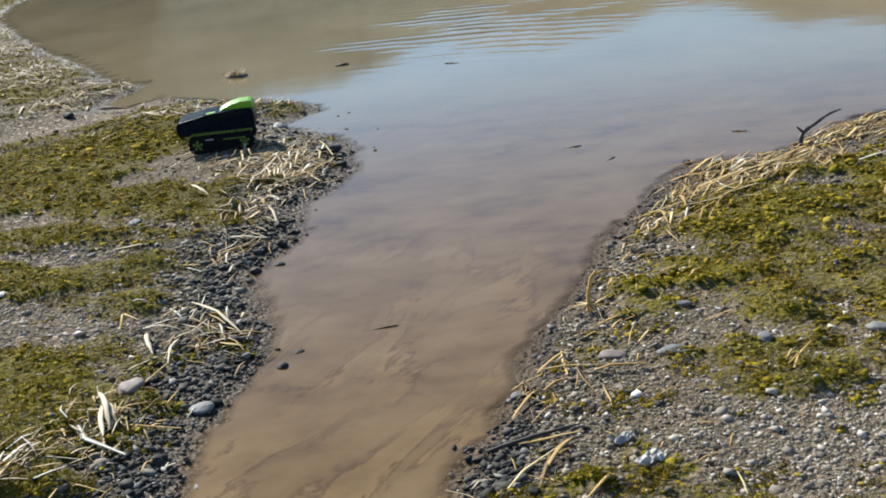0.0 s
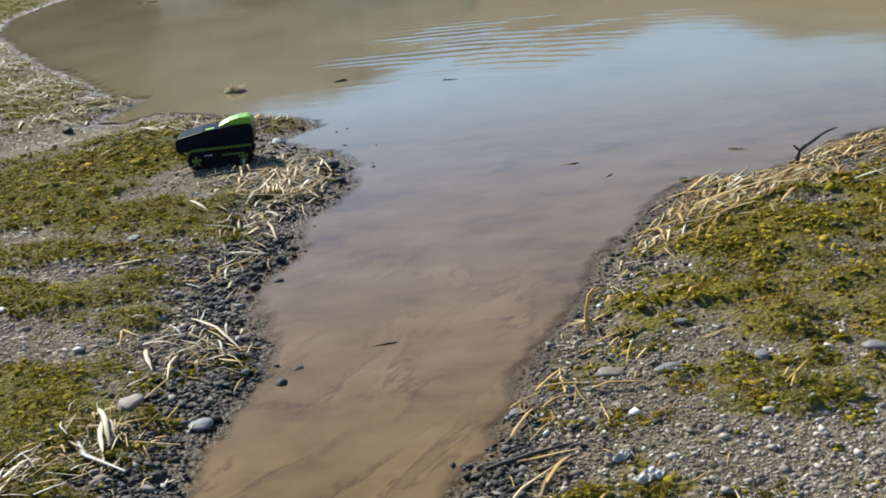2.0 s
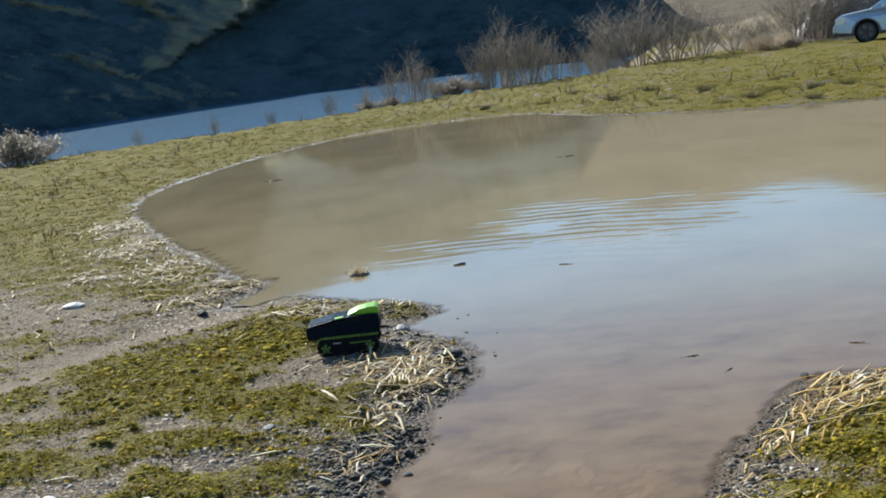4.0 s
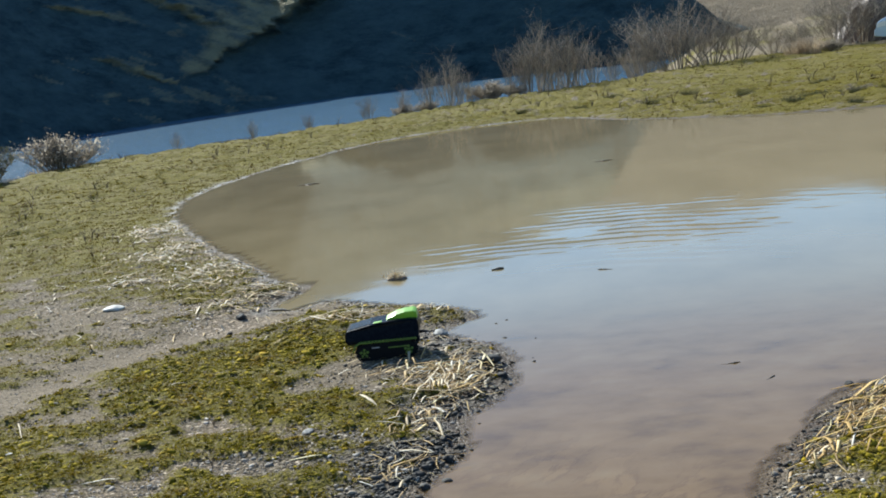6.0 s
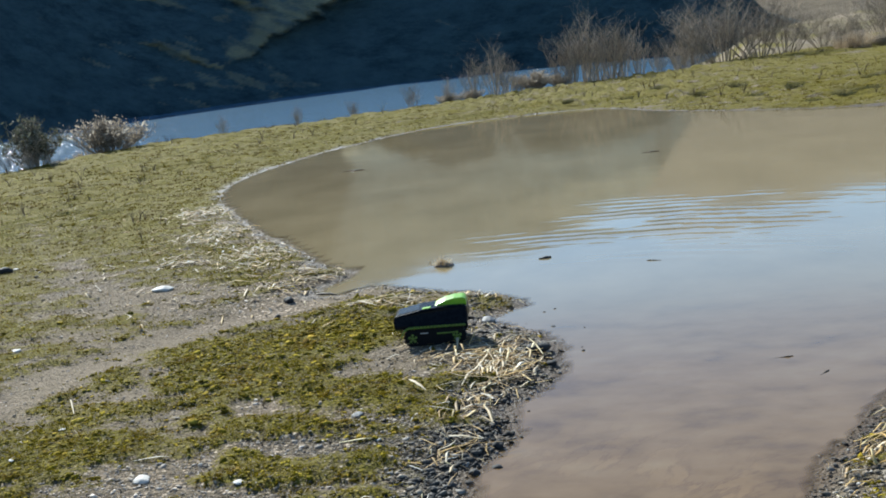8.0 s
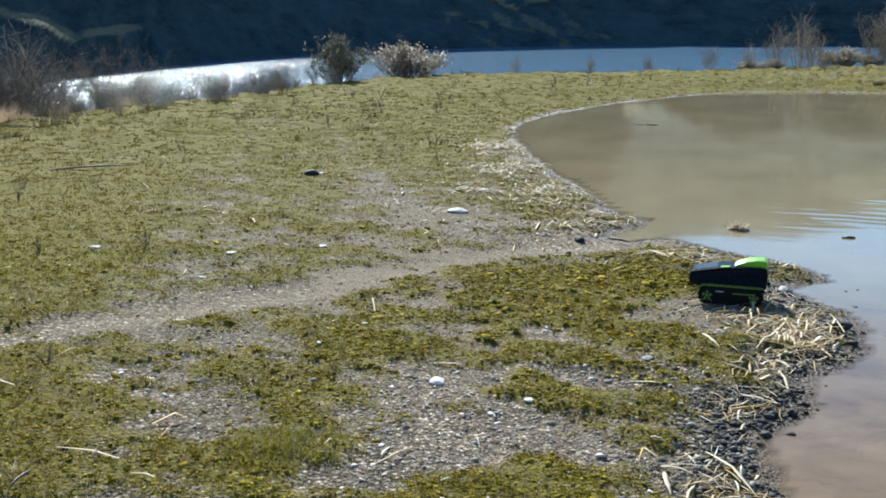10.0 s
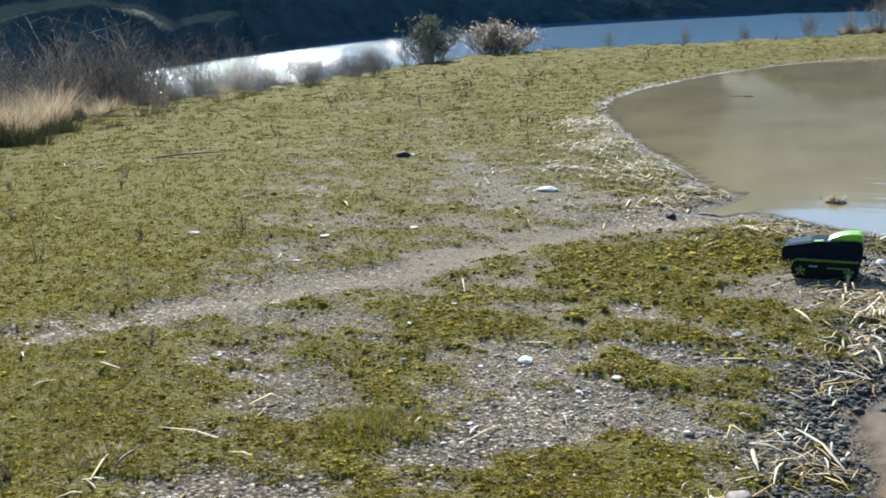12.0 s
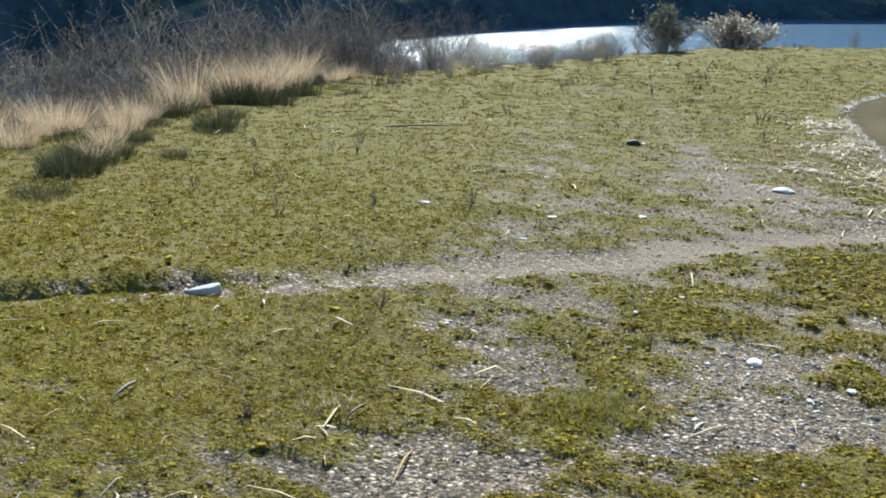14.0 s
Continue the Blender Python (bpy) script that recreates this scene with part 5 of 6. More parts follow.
def floating_debris(name, x, y, ln, turn, label, rad=0.008, twigs=3):
    paths = []
    for k in range(twigs):
        a = radians(turn) + (0 if k == 0 else RNG.normal(0, 0.8))
        l2 = ln * (1 if k == 0 else RNG.uniform(0.2, 0.5))
        t = np.linspace(-0.5, 0.5, 5)
        ox, oy = (0, 0) if k == 0 else RNG.uniform(-0.2, 0.2, 2) * ln
        paths.append((np.stack([x + ox + l2 * t * math.cos(a), y + oy + l2 * t * math.sin(a), WATER + rad * 0.15 + (0.005 if k else 0.002) * np.sin(t * 5 + k)], 1), rad * (1.1 - np.abs(t)) * (1 if k == 0 else 0.6)))
    v, f = tubes(paths, 6)
    tagged(new(name, mesh_of(name, v, f, DRIFTWOOD, True)), label, "driftwood", "sticks in the pond")


curved_root()
reed_stump()
floating_debris("driftwood", -3.32, 15.5, 0.30, 5, "dark floating stick in the muddy pond", 0.011, 3)
floating_debris("driftwood", 0.69, 14.45, 0.22, 10, "dark floating stick in the muddy pond", 0.008, 2)
floating_debris("driftwood", -0.40, 8.08, 0.09, 20, "small dark clod breaking the water surface", 0.013, 3)
floating_debris("driftwood", 1.57, 5.2, 0.09, 150, "thin dark twig in shallow water", 0.0028, 4)
floating_debris("driftwood", 0.93, 4.98, 0.07, 50, "thin pale twig in shallow water", 0.003, 1)
floating_debris("driftwood", 0.80, 5.25, 0.09, 10, "thin dark twig in shallow water", 0.0028, 2)
floating_debris("driftwood", -0.06, 3.38, 0.11, 8, "thin dark twig in shallow water", 0.0025, 1)
floating_debris("driftwood", 0.35, 7.7, 0.10, 160, "thin dark twig in shallow water", 0.005, 2)


def islet(x, y, width):
    """A small clod of earth and straw standing out of the water."""
    bm = bmesh.new()
    bmesh.ops.create_icosphere(bm, subdivisions=4, radius=1.0)
    for v in bm.verts:
        n = noise.noise(v.co * 2 + Vector((3, 1, 4))) * 0.4 + noise.noise(v.co * 6) * 0.25
        v.co = Vector((v.co.x * width * 0.6, v.co.y * width * 0.4, v.co.z * width * 0.22)) * (1 + n)
    me = bpy.data.meshes.new("earth_clod")
    bm.to_mesh(me)
    bm.free()
    me.materials.append(BROWN_STONE)
    base = thing("earth_clod", "small muddy clod with straw standing out of the pond", "clod", at=pose(x, y, WATER))
    part("clod", me, BROWN_STONE, base)
    n = 60
    tuft = blades_mesh("dry_tuft", RNG.normal(0, width * 0.28, n), RNG.normal(0, width * 0.2, n), np.full(n, 0.015), np.full(n, 0.05), np.full(n, 0.003), 1.4, 4, STRAW, np.full(n, 0.02))
    part("dry_tuft", tuft, STRAW, base, "straw-coloured dry tuft")


islet(-1.14, 8.1, 0.11)


# ---- toy tank ----
NAVY = paint("dark_navy_plastic", (0.004, 0.005, 0.008), 0.25, wear=0.5, scale=40, spec=0.08)
RUBBER = paint("black_rubber", (0.008, 0.008, 0.009), 0.8, wear=0.4, scale=60, spec=0.15)
LIME = paint("lime_green_plastic", (0.19, 0.40, 0.010), 0.35, wear=0.2, scale=50)
DULL_LIME = paint("dusty_green_plastic", (0.12, 0.19, 0.018), 0.5, wear=0.4, scale=60)
GUNMETAL = paint("dark_grey_plastic", (0.05, 0.065, 0.085), 0.16, 0.0, 0.5, 60, 0.6)
SILVER = paint("grey_metallic_plastic", (0.36, 0.38, 0.40), 0.3, 0.5, 0.3, 60)


def prism(outline, y0, y1, bevel=0.004):
    """An outline in the xz plane drawn out along y, with rounded edges."""
    bm = bmesh.new()
    a = [bm.verts.new((x, y0, z)) for x, z in outline]
    b = [bm.verts.new((x, y1, z)) for x, z in outline]
    n = len(a)
    bm.faces.new(a)
    bm.faces.new(b[::-1])
    for i in range(n):
        bm.faces.new((a[i], b[i], b[(i + 1) % n], a[(i + 1) % n]))
    bmesh.ops.recalc_face_normals(bm, faces=bm.faces[:])
    if bevel:
        bmesh.ops.bevel(bm, geom=bm.edges[:], offset=bevel, segments=2, profile=0.6, affect="EDGES", clamp_overlap=True)
    return bm


def rounded_box(sx, sy, sz, at=(0, 0, 0), bevel=0.003, segments=2):
    bm = bmesh.new()
    bmesh.ops.create_cube(bm, size=1.0, matrix=Matrix.Translation(at) @ Matrix.Diagonal((sx, sy, sz, 1)))
    if bevel:
        bmesh.ops.bevel(bm, geom=bm.edges[:], offset=bevel, segments=segments, profile=0.6, affect="EDGES", clamp_overlap=True)
    return bm


def disc(radius, width, at, bevel=0.002, segments=20):
    """A wheel-like disc whose axle lies along y."""
    bm = bmesh.new()
    bmesh.ops.create_cone(bm, cap_ends=True, segments=segments, radius1=radius, radius2=radius, depth=width, matrix=Matrix.Translation(at) @ Matrix.Rotation(radians(90), 4, "X"))
    if bevel:
        bmesh.ops.bevel(bm, geom=[e for e in bm.edges if e.is_manifold and e.calc_face_angle() > 0.8], offset=bevel, segments=2, profile=0.6, affect="EDGES", clamp_overlap=True)
    return bm


def stadium(half, radius, cz, n=10):
    pts = []
    for k in range(n + 1):
        a = math.pi / 2 + math.pi * k / n
        pts.append((-half + radius * math.cos(a), cz + radius * math.sin(a)))
    for k in range(n + 1):
        a = -math.pi / 2 + math.pi * k / n
        pts.append((half + radius * math.cos(a), cz + radius * math.sin(a)))
    return pts


def toy_tank(at):
    tank = thing("toy_tank", "black and lime green toy tank parked on the gravel spit", "toy tank", at=at)
    part("lower_hull", prism([(-0.16, 0.035), (-0.175, 0.10), (0.17, 0.10), (0.155, 0.035)], -0.075, 0.075), NAVY, tank)
    hull = prism([(-0.222, 0.096), (-0.236, 0.115), (-0.236, 0.158), (-0.222, 0.174), (-0.08, 0.202), (0.06, 0.214), (0.175, 0.214), (0.192, 0.205), (0.197, 0.16), (0.192, 0.104)], -0.132, 0.132, 0.009)
    for v in hull.verts:
        k = max(0.0, (v.co.z - 0.12) / 0.085)
        v.co.y *= 1 - 0.26 * k
        if v.co.x < -0.1:
            v.co.y *= 1 - 0.12 * (-0.1 - v.co.x) / 0.1
    body = part("hull", hull, NAVY, tank, smooth_shade=False)
    plate = prism([(-0.212, 0.174), (-0.208, 0.180), (-0.085, 0.2045), (-0.08, 0.199)], -0.078, 0.078, 0.0015)
    part("nose_plate", plate, GUNMETAL, body, "grey metallic nose plate")
    part("emblem", prism([(-0.065, 0.201), (-0.065, 0.2062), (-0.015, 0.2112), (-0.015, 0.206)], -0.09, -0.05, 0.001), LIME, body, "lime green emblem")
    part("cap", prism([(0.005, 0.211), (0.025, 0.222), (0.07, 0.240), (0.12, 0.250), (0.170, 0.252), (0.188, 0.243), (0.194, 0.205)], -0.062, 0.062, 0.009), LIME, tank, "bright lime green raised cap")
    part("front_badge", rounded_box(0.006, 0.06, 0.012, (-0.2375, 0, 0.135), 0.002), SILVER, body, "grey bar with unreadable marks")
    for side in (-1, 1):
        y = side * 0.112
        track = part("track", prism(stadium(0.128, 0.048, 0.050), y - 0.034, y + 0.034, 0.004), RUBBER, tank, "black rubber crawler track")
        # cleats round the belt
        cleat = rounded_box(0.010, 0.070, 0.008, bevel=0.0015, segments=1)
        me = bpy.data.meshes.new("cleat")
        cleat.to_mesh(me)
        cleat.free()
        me.materials.append(RUBBER)
        line = 4 * 0.128 + 2 * math.pi * 0.05
        for k in range(34):
            s = k / 34 * line
            if s < 0.256:
                p, a = (-0.128 + s, 0.100), 0
            elif s < 0.256 + math.pi * 0.05:
                b = math.pi / 2 - (s - 0.256) / 0.05
                p, a = (0.128 + 0.05 * math.cos(b), 0.05 + 0.05 * math.sin(b)), math.pi / 2 - b
            elif s < 0.512 + math.pi * 0.05:
                p, a = (0.128 - (s - 0.256 - math.pi * 0.05), 0.0), 0
            else:
                b = -math.pi / 2 - (s - 0.512 - math.pi * 0.05) / 0.05
                p, a = (-0.128 + 0.05 * math.cos(b), 0.05 + 0.05 * math.sin(b)), math.pi / 2 - b
            c = part("cleat", me, RUBBER, track)
            c.matrix_basis = pose(p[0], y, p[1], 0, math.degrees(a), 0)
        out = y + side * 0.036
        for k, (wx, rad) in enumerate(((-0.128, 0.034), (-0.045, 0.024), (0.04, 0.024), (0.128, 0.034))):
            wheel = part("wheel", disc(rad, 0.008, (wx, out, 0.05)), RUBBER, tank)
            part("hub", disc(rad * 0.30, 0.006, (wx, out + side * 0.005, 0.05), 0.0015, 8), DULL_LIME if k in (0, 3) else RUBBER, wheel, "dusty green wheel hub" if k in (0, 3) else "")
            for m in range(5 if k in (0, 3) else 0):
                a = 2 * math.pi * m / 5 + 0.3
                part("petal", disc(rad * 0.24, 0.006, (wx + rad * 0.58 * math.cos(a), out + side * 0.005, 0.05 + rad * 0.58 * math.sin(a)), 0.0015, 8), DULL_LIME, wheel, "dusty green wheel boss")
        guard = prism([(-0.19, 0.060), (-0.197, 0.064), (-0.178, 0.098), (-0.15, 0.112), (0.18, 0.112), (0.18, 0.1055), (-0.148, 0.1055), (-0.172, 0.093)], y - 0.028, y + 0.040 if side > 0 else y + 0.028, 0.001)
        for v in guard.verts:
            v.co.y = y + side * (0.04 if (v.co.y - y) * side > 0 else -0.028)
        guard_ob = part("track_guard", guard, DULL_LIME, tank, "lime green track guard")
        for k in range(15):
            part("tooth", rounded_box(0.008, 0.004, 0.011, (-0.115 + 0.0205 * k, y + side * 0.041, 0.1145), 0.001, 1), DULL_LIME, guard_ob)
        part("side_strip", rounded_box(0.045, 0.004, 0.007, (-0.06, out + side * 0.006, 0.078), 0.001), SILVER, tank, "thin grey strip")
        part("side_strip", rounded_box(0.115, 0.004, 0.007, (0.07, out + side * 0.006, 0.072), 0.001), DULL_LIME, tank, "dull green strip")
    part("tow_hook", rounded_box(0.02, 0.03, 0.012, (0.2, 0, 0.11), 0.003), RUBBER, tank)
    return tank


toy_tank(pose(-0.895, 5.88, 0.018, 0.0, 0.5, 4) @ Matrix.Scale(0.91, 4))


# ---- parked car ----
CAR_PAINT = paint("silver_blue_car_paint", (0.42, 0.50, 0.58), 0.22, 0.35, 0.08, 3)
CAR_GLASS, _, glass_b = material("dark_car_glass", 0.05)
glass_b.inputs["Base Color"].default_value = (0.02, 0.03, 0.04, 1)
TRIM = paint("black_car_trim", (0.02, 0.02, 0.022), 0.5, wear=0.3, scale=10)
LAMP = paint("clear_headlight", (0.75, 0.77, 0.78), 0.12, 0.3, 0.1, 10)


def parked_car(at):
    """A compact off-roader, nose towards -x."""
    car = thing("parked_car", "silver-blue off-road car parked on the grass", "car", at=at)
    side = [(-0.92, 0.42), (-0.97, 0.62), (-0.90, 0.86), (-0.72, 0.96), (0.12, 1.06), (0.30, 1.06), (3.0, 1.06), (3.28, 1.02), (3.34, 0.62), (3.28, 0.40)]
    for cx in (2.55, 0.0):
        arch = [(cx + 0.44 * math.cos(math.radians(a)), 0.36 + 0.44 * math.sin(math.radians(a))) for a in range(5, 180, 25)]
        side += [(cx + 0.45, 0.36)] + arch + [(cx - 0.45, 0.36)]
    shell = prism(side, -0.87, 0.87, 0.03)
    for v in shell.verts:
        if v.co.x < -0.3:
            v.co.y *= 1 - 0.22 * ((-0.3 - v.co.x) / 0.67) ** 1.6
        v.co.y *= 1 - 0.06 * max(0, v.co.z - 0.75) / 0.3
    body = part("body", shell, CAR_PAINT, car)
    cabin = prism([(0.12, 1.05), (0.92, 1.60), (1.15, 1.68), (2.75, 1.70), (3.02, 1.62), (3.24, 1.05)], -0.8, 0.8, 0.03)
    for v in cabin.verts:
        v.co.y *= 1 - 0.2 * max(0, v.co.z - 1.05) / 0.65
    cab = part("cabin", cabin, CAR_PAINT, car)
    for sy in (-1, 1):
        for outline in ([(0.42, 1.10), (1.0, 1.52), (1.62, 1.56), (1.62, 1.10)], [(1.72, 1.10), (1.72, 1.56), (2.60, 1.56), (2.70, 1.10)]):
            g = prism(outline, 0.0, 0.012, 0.004)
            for v in g.verts:
                v.co.y = sy * (0.792 - 0.246 * (v.co.z - 1.05) / 0.8 * 1.0 + v.co.y)
            bmesh.ops.recalc_face_normals(g, faces=g.faces[:])
            part("side_window", g, CAR_GLASS, cab, "dark side window")
        lamp = prism([(-0.925, 0.70), (-0.90, 0.84), (-0.62, 0.90), (-0.66, 0.74)], 0.0, 0.02, 0.006)
        for v in lamp.verts:
            v.co.y = sy * (0.70 + v.co.y - 0.22 * max(0.0, -0.62 - v.co.x) + 0.14)
        bmesh.ops.recalc_face_normals(lamp, faces=lamp.faces[:])
        part("headlight", lamp, LAMP, body, "clear headlight")
        part("mirror", rounded_box(0.12, 0.2, 0.14, (0.55, sy * 0.92, 1.14), 0.03), CAR_PAINT, body)
        for cx in (0.0, 2.55):
            wheel = part("wheel", disc(0.29, 0.20, (cx, sy * 0.76, 0.37), 0.01, 28), TRIM, car)
            part("tyre", disc(0.37, 0.22, (cx, sy * 0.745, 0.37), 0.05, 32), RUBBER, wheel)
            part("rim", disc(0.23, 0.03, (cx, sy * 0.862, 0.37), 0.008, 20), GUNMETAL, wheel, "grey metal rim")
            for k in range(5):
                a = 2 * math.pi * k / 5
                part("spoke", rounded_box(0.2, 0.02, 0.05, bevel=0.006), TRIM, wheel).matrix_basis = pose(cx + 0.11 * math.cos(a), sy * 0.88, 0.37 + 0.11 * math.sin(a), 0, -math.degrees(a), 0)
    shield = prism([(0.19, 1.12), (0.82, 1.56), (0.82, 1.575), (0.175, 1.128)], -0.62, 0.62, 0.003)
    part("windscreen", shield, CAR_GLASS, cab, "sloping dark windscreen")
    part("bumper", rounded_box(0.12, 1.36, 0.22, (-0.945, 0, 0.52), 0.05), CAR_PAINT, body)
    part("grille", rounded_box(0.03, 0.7, 0.1, (-0.955, 0, 0.76), 0.01), TRIM, body, "black front grille")
    return car


parked_car(pose(11.75, 38.4, float(ground_z(11.75, 38.4)[0]) - 0.02, 0, 0, -17))


def boulder(x, y, width, height, seed):
    rng = np.random.default_rng(seed)
    shift = Vector(rng.uniform(-9, 9, 3))
    bm = bmesh.new()
    bmesh.ops.create_icosphere(bm, subdivisions=4, radius=1.0)
    for v in bm.verts:
        n = noise.noise(v.co * 1.3 + shift) * 0.35 + abs(noise.noise(v.co * 3.1 + shift)) * 0.22
        p = v.co * (1 + n)
        v.co = Vector((p.x * width / 2, p.y * width * 0.35, max(-0.2, p.z) * height))
    me = bpy.data.meshes.new("boulder")
    bm.to_mesh(me)
    bm.free()
    me.materials.append(BROWN_STONE)
    ob = new("boulder", me)
    ob.location = (x, y, float(ground_z(x, y)[0]))
    tagged(ob, "large rough brown boulder behind the car", "boulder", "boulders")


boulder(13.6, 46.5, 3.6, 2.0, 71)
boulder(16.2, 46.0, 3.2, 2.3, 72)


# ---- shrubs and tall grass ----
def grow(rng, height, width, stems, forks, thick, wander=0.18, up=0.25):
    """Stems and twigs of a bare shrub as paths."""
    main, fine = [], []
    for _ in range(stems):
        a = rng.uniform(0, 2 * math.pi)
        lean = rng.uniform(0.0, 1.0) ** 0.7
        h = height * rng.uniform(0.65, 1.0) * (1 - 0.35 * lean)
        n = 7
        t = np.linspace(0, 1, n)
        reach = 0.5 * width * lean
        p = np.stack([math.cos(a) * (0.2 * width * lean + reach * t ** 1.2), math.sin(a) * (0.2 * width * lean + reach * t ** 1.2), h * t], 1)
        p[1:] += np.cumsum(rng.normal(0, wander * height / 14, (n - 1, 3)), 0)
        p[:, 2] = np.maximum(p[:, 2], 0)
        main.append((p, thick * (1.05 - 0.9 * t)))
        for _ in range(forks):
            k = rng.uniform(0.25, 0.95)
            i = int(k * (n - 1))
            base = p[i] + (p[min(i + 1, n - 1)] - p[i]) * (k * (n - 1) - i)
            b, ln = rng.uniform(0, 2 * math.pi), height * rng.uniform(0.12, 0.34)
            tip = base + ln * np.array([math.cos(b) * 0.6, math.sin(b) * 0.6, rng.uniform(up, 1.0)])
            mid = (base + tip) / 2 + rng.normal(0, ln * 0.12, 3)
            fine.append((np.array([base, mid, tip]), thick * np.array([0.4, 0.28, 0.12])))
            for _ in range(3):
                s = rng.uniform(0.3, 1)
                q = base + (tip - base) * s
                fine.append((np.array([q, q + ln * 0.45 * np.array([rng.normal(0, 0.5), rng.normal(0, 0.5), rng.uniform(0.1, 0.9)])]), thick * np.array([0.22, 0.1])))
    return main, fine


def shrub(name, seed, height, width, stems, forks, thick, bark, twig, label, leaves=0, leaf_mat=None, up=0.25):
    rng = np.random.default_rng(seed)
    main, fine = grow(rng, height, width, stems, forks, thick, up=up)
    ob = thing(name, label, "shrub", "shrubs on the river bank")
    v, f = tubes(main, 4)
    part("trunk", mesh_of("trunk", v, f, bark), bark, ob)
    v, f = tubes(fine, 3)
    part("crown", mesh_of("crown", v, f, twig), twig, ob)
    if leaves:
        tips = np.array([p[-1] for p, _ in fine])
        pick = tips[rng.integers(0, len(tips), leaves)] + rng.normal(0, 0.035 * height, (leaves, 3))
        s = 0.016 * height ** 0.5 * rng.uniform(0.6, 1.5, (leaves, 1, 1))
        tri = rng.normal(0, 1, (leaves, 4, 3)) * s
        tri[:, 3] = tri[:, 0] + tri[:, 2] - tri[:, 1]
        vv = pick[:, None] + tri
        part("foliage", mesh_of("foliage", vv.reshape(-1, 3), np.arange(leaves * 4).reshape(-1, 4), leaf_mat), leaf_mat, ob)
    return ob


def place(proto, first, x, y, turn, scale, drop=0.03):
    m = pose(x, y, float(ground_z(x, y)[0]) - drop, 0, 0, turn) @ Matrix.Scale(scale, 4)
    if first:
        proto.matrix_basis = m
        return proto
    ob = copy_thing(proto, m)
    ob.scale = (scale,) * 3
    return ob


# large bare shrubs by the car
big = [shrub("bare_shrub", 11, 2.6, 3.4, 36, 15, 0.017, BARK, BARK, "large bare grey-brown shrub on the grassy bank"), shrub("bare_shrub", 12, 2.9, 2.8, 36, 15, 0.017, BARK, BARK, "large bare grey-brown shrub on the grassy bank"), shrub("bare_shrub", 13, 2.2, 3.8, 36, 15, 0.016, BARK, PALE_TWIG, "large tangled brown shrub with pale twigs")]
used = set()
for k, (sx, sy, tn, sc) in enumerate([(3.5, 40.6, 0, 0.75), (4.7, 41.0, 60, 1.0), (5.9, 41.2, 130, 0.95), (6.9, 42.0, 200, 0.7), (8.3, 42.6, 20, 0.5), (9.3, 42.5, 100, 0.42), (10.9, 44.0, 300, 0.9), (12.2, 45.5, 250, 1.1)]):
    i = (1, 0, 2, 0, 2, 1, 0, 2)[k]
    place(big[i], i not in used, sx, sy, tn, sc)
    used.add(i)
# slender shrubs along the bank
thin = [shrub("bare_bush", 21, 1.5, 0.85, 16, 8, 0.010, BARK, BARK, "slender bare bush of upright brown twigs", up=0.8), shrub("bare_bush", 22, 1.3, 1.0, 18, 8, 0.010, BARK, PALE_TWIG, "slender bare bush of upright pale twigs", up=0.7),
        shrub("bare_bush", 23, 1.4, 1.1, 18, 12, 0.008, DARK_BARK, DARK_BARK, "bare brown bush of fine tangled twigs", up=0.3), shrub("bare_bush", 24, 1.2, 1.3, 20, 11, 0.008, DARK_BARK, BARK, "bare grey-brown bush of fine tangled twigs", up=0.2)]
used = set()
bank_rng = np.random.default_rng(77)
BANK_SHRUBS = [(-2.75, 33.5, 0, 1.1), (-0.8, 35.3, 40, 1.35), (-0.1, 35.8, 90, 1.6), (0.7, 36.4, 10, 1.45), (1.6, 37.2, 200, 1.1), (-4.7, 30.3, 150, 0.6), (-3.9, 31.4, 70, 0.55), (-6.1, 29.1, 20, 0.4), (-7.3, 28.0, 120, 0.38), (-2.1, 34.3, 220, 0.55), (-8.9, 26.9, 20, 0.35), (2.9, 38.6, 70, 0.7), (-0.45, 35.6, 300, 1.2), (0.3, 36.1, 170, 1.4), (1.1, 36.8, 240, 1.3), (2.2, 37.8, 330, 0.9), (-3.3, 32.4, 15, 0.9), (-2.4, 33.9, 260, 0.9)]
for k in range(64):
    sy = 6.0 + 15.0 * (k + bank_rng.random()) / 64
    back = bank_rng.uniform(0.1, 2.2)
    sx = float(np.interp(sy, [1.0, 6.0, 9.0, 12.5, 21.0], [-10.6, -10.3, -11.2, -12.0, -11.8])) - back
    BANK_SHRUBS.append((sx, sy, bank_rng.uniform(0, 360), (0.92 + 0.24 * back) * float(np.interp(sy, [11, 15, 17, 19, 21], [1.1, 1.05, 0.85, 0.6, 0.4])) * bank_rng.uniform(0.8, 1.15)))
for k in range(46):
    sy = 11.5 + 9.6 * (k + bank_rng.random()) / 46
    BANK_SHRUBS.append((-10.2 - bank_rng.uniform(0.0, 1.9), sy, bank_rng.uniform(0, 360), bank_rng.uniform(0.2, 0.42)))
for k, (sx, sy, tn, sc) in enumerate(BANK_SHRUBS):
    i = k % 2 if k < 18 else (2, 3, 2, 2, 0)[k % 5]
    place(thin[i], i not in used, sx, sy, tn, sc)
    used.add(i)
place(shrub("sagebrush", 31, 0.98, 0.9, 26, 12, 0.014, BARK, BARK, "upright dark sagebrush with grey-green leaves", 2600, SAGE_LEAF, 0.5), True, -10.97, 21.4, 0, 1.0)
pale_bush = shrub("pale_bush", 32, 0.78, 1.5, 70, 12, 0.009, PALE_TWIG, PALE_TWIG, "dense rounded pale straw-coloured bush", 2600, PALE_TWIG, 0.4)
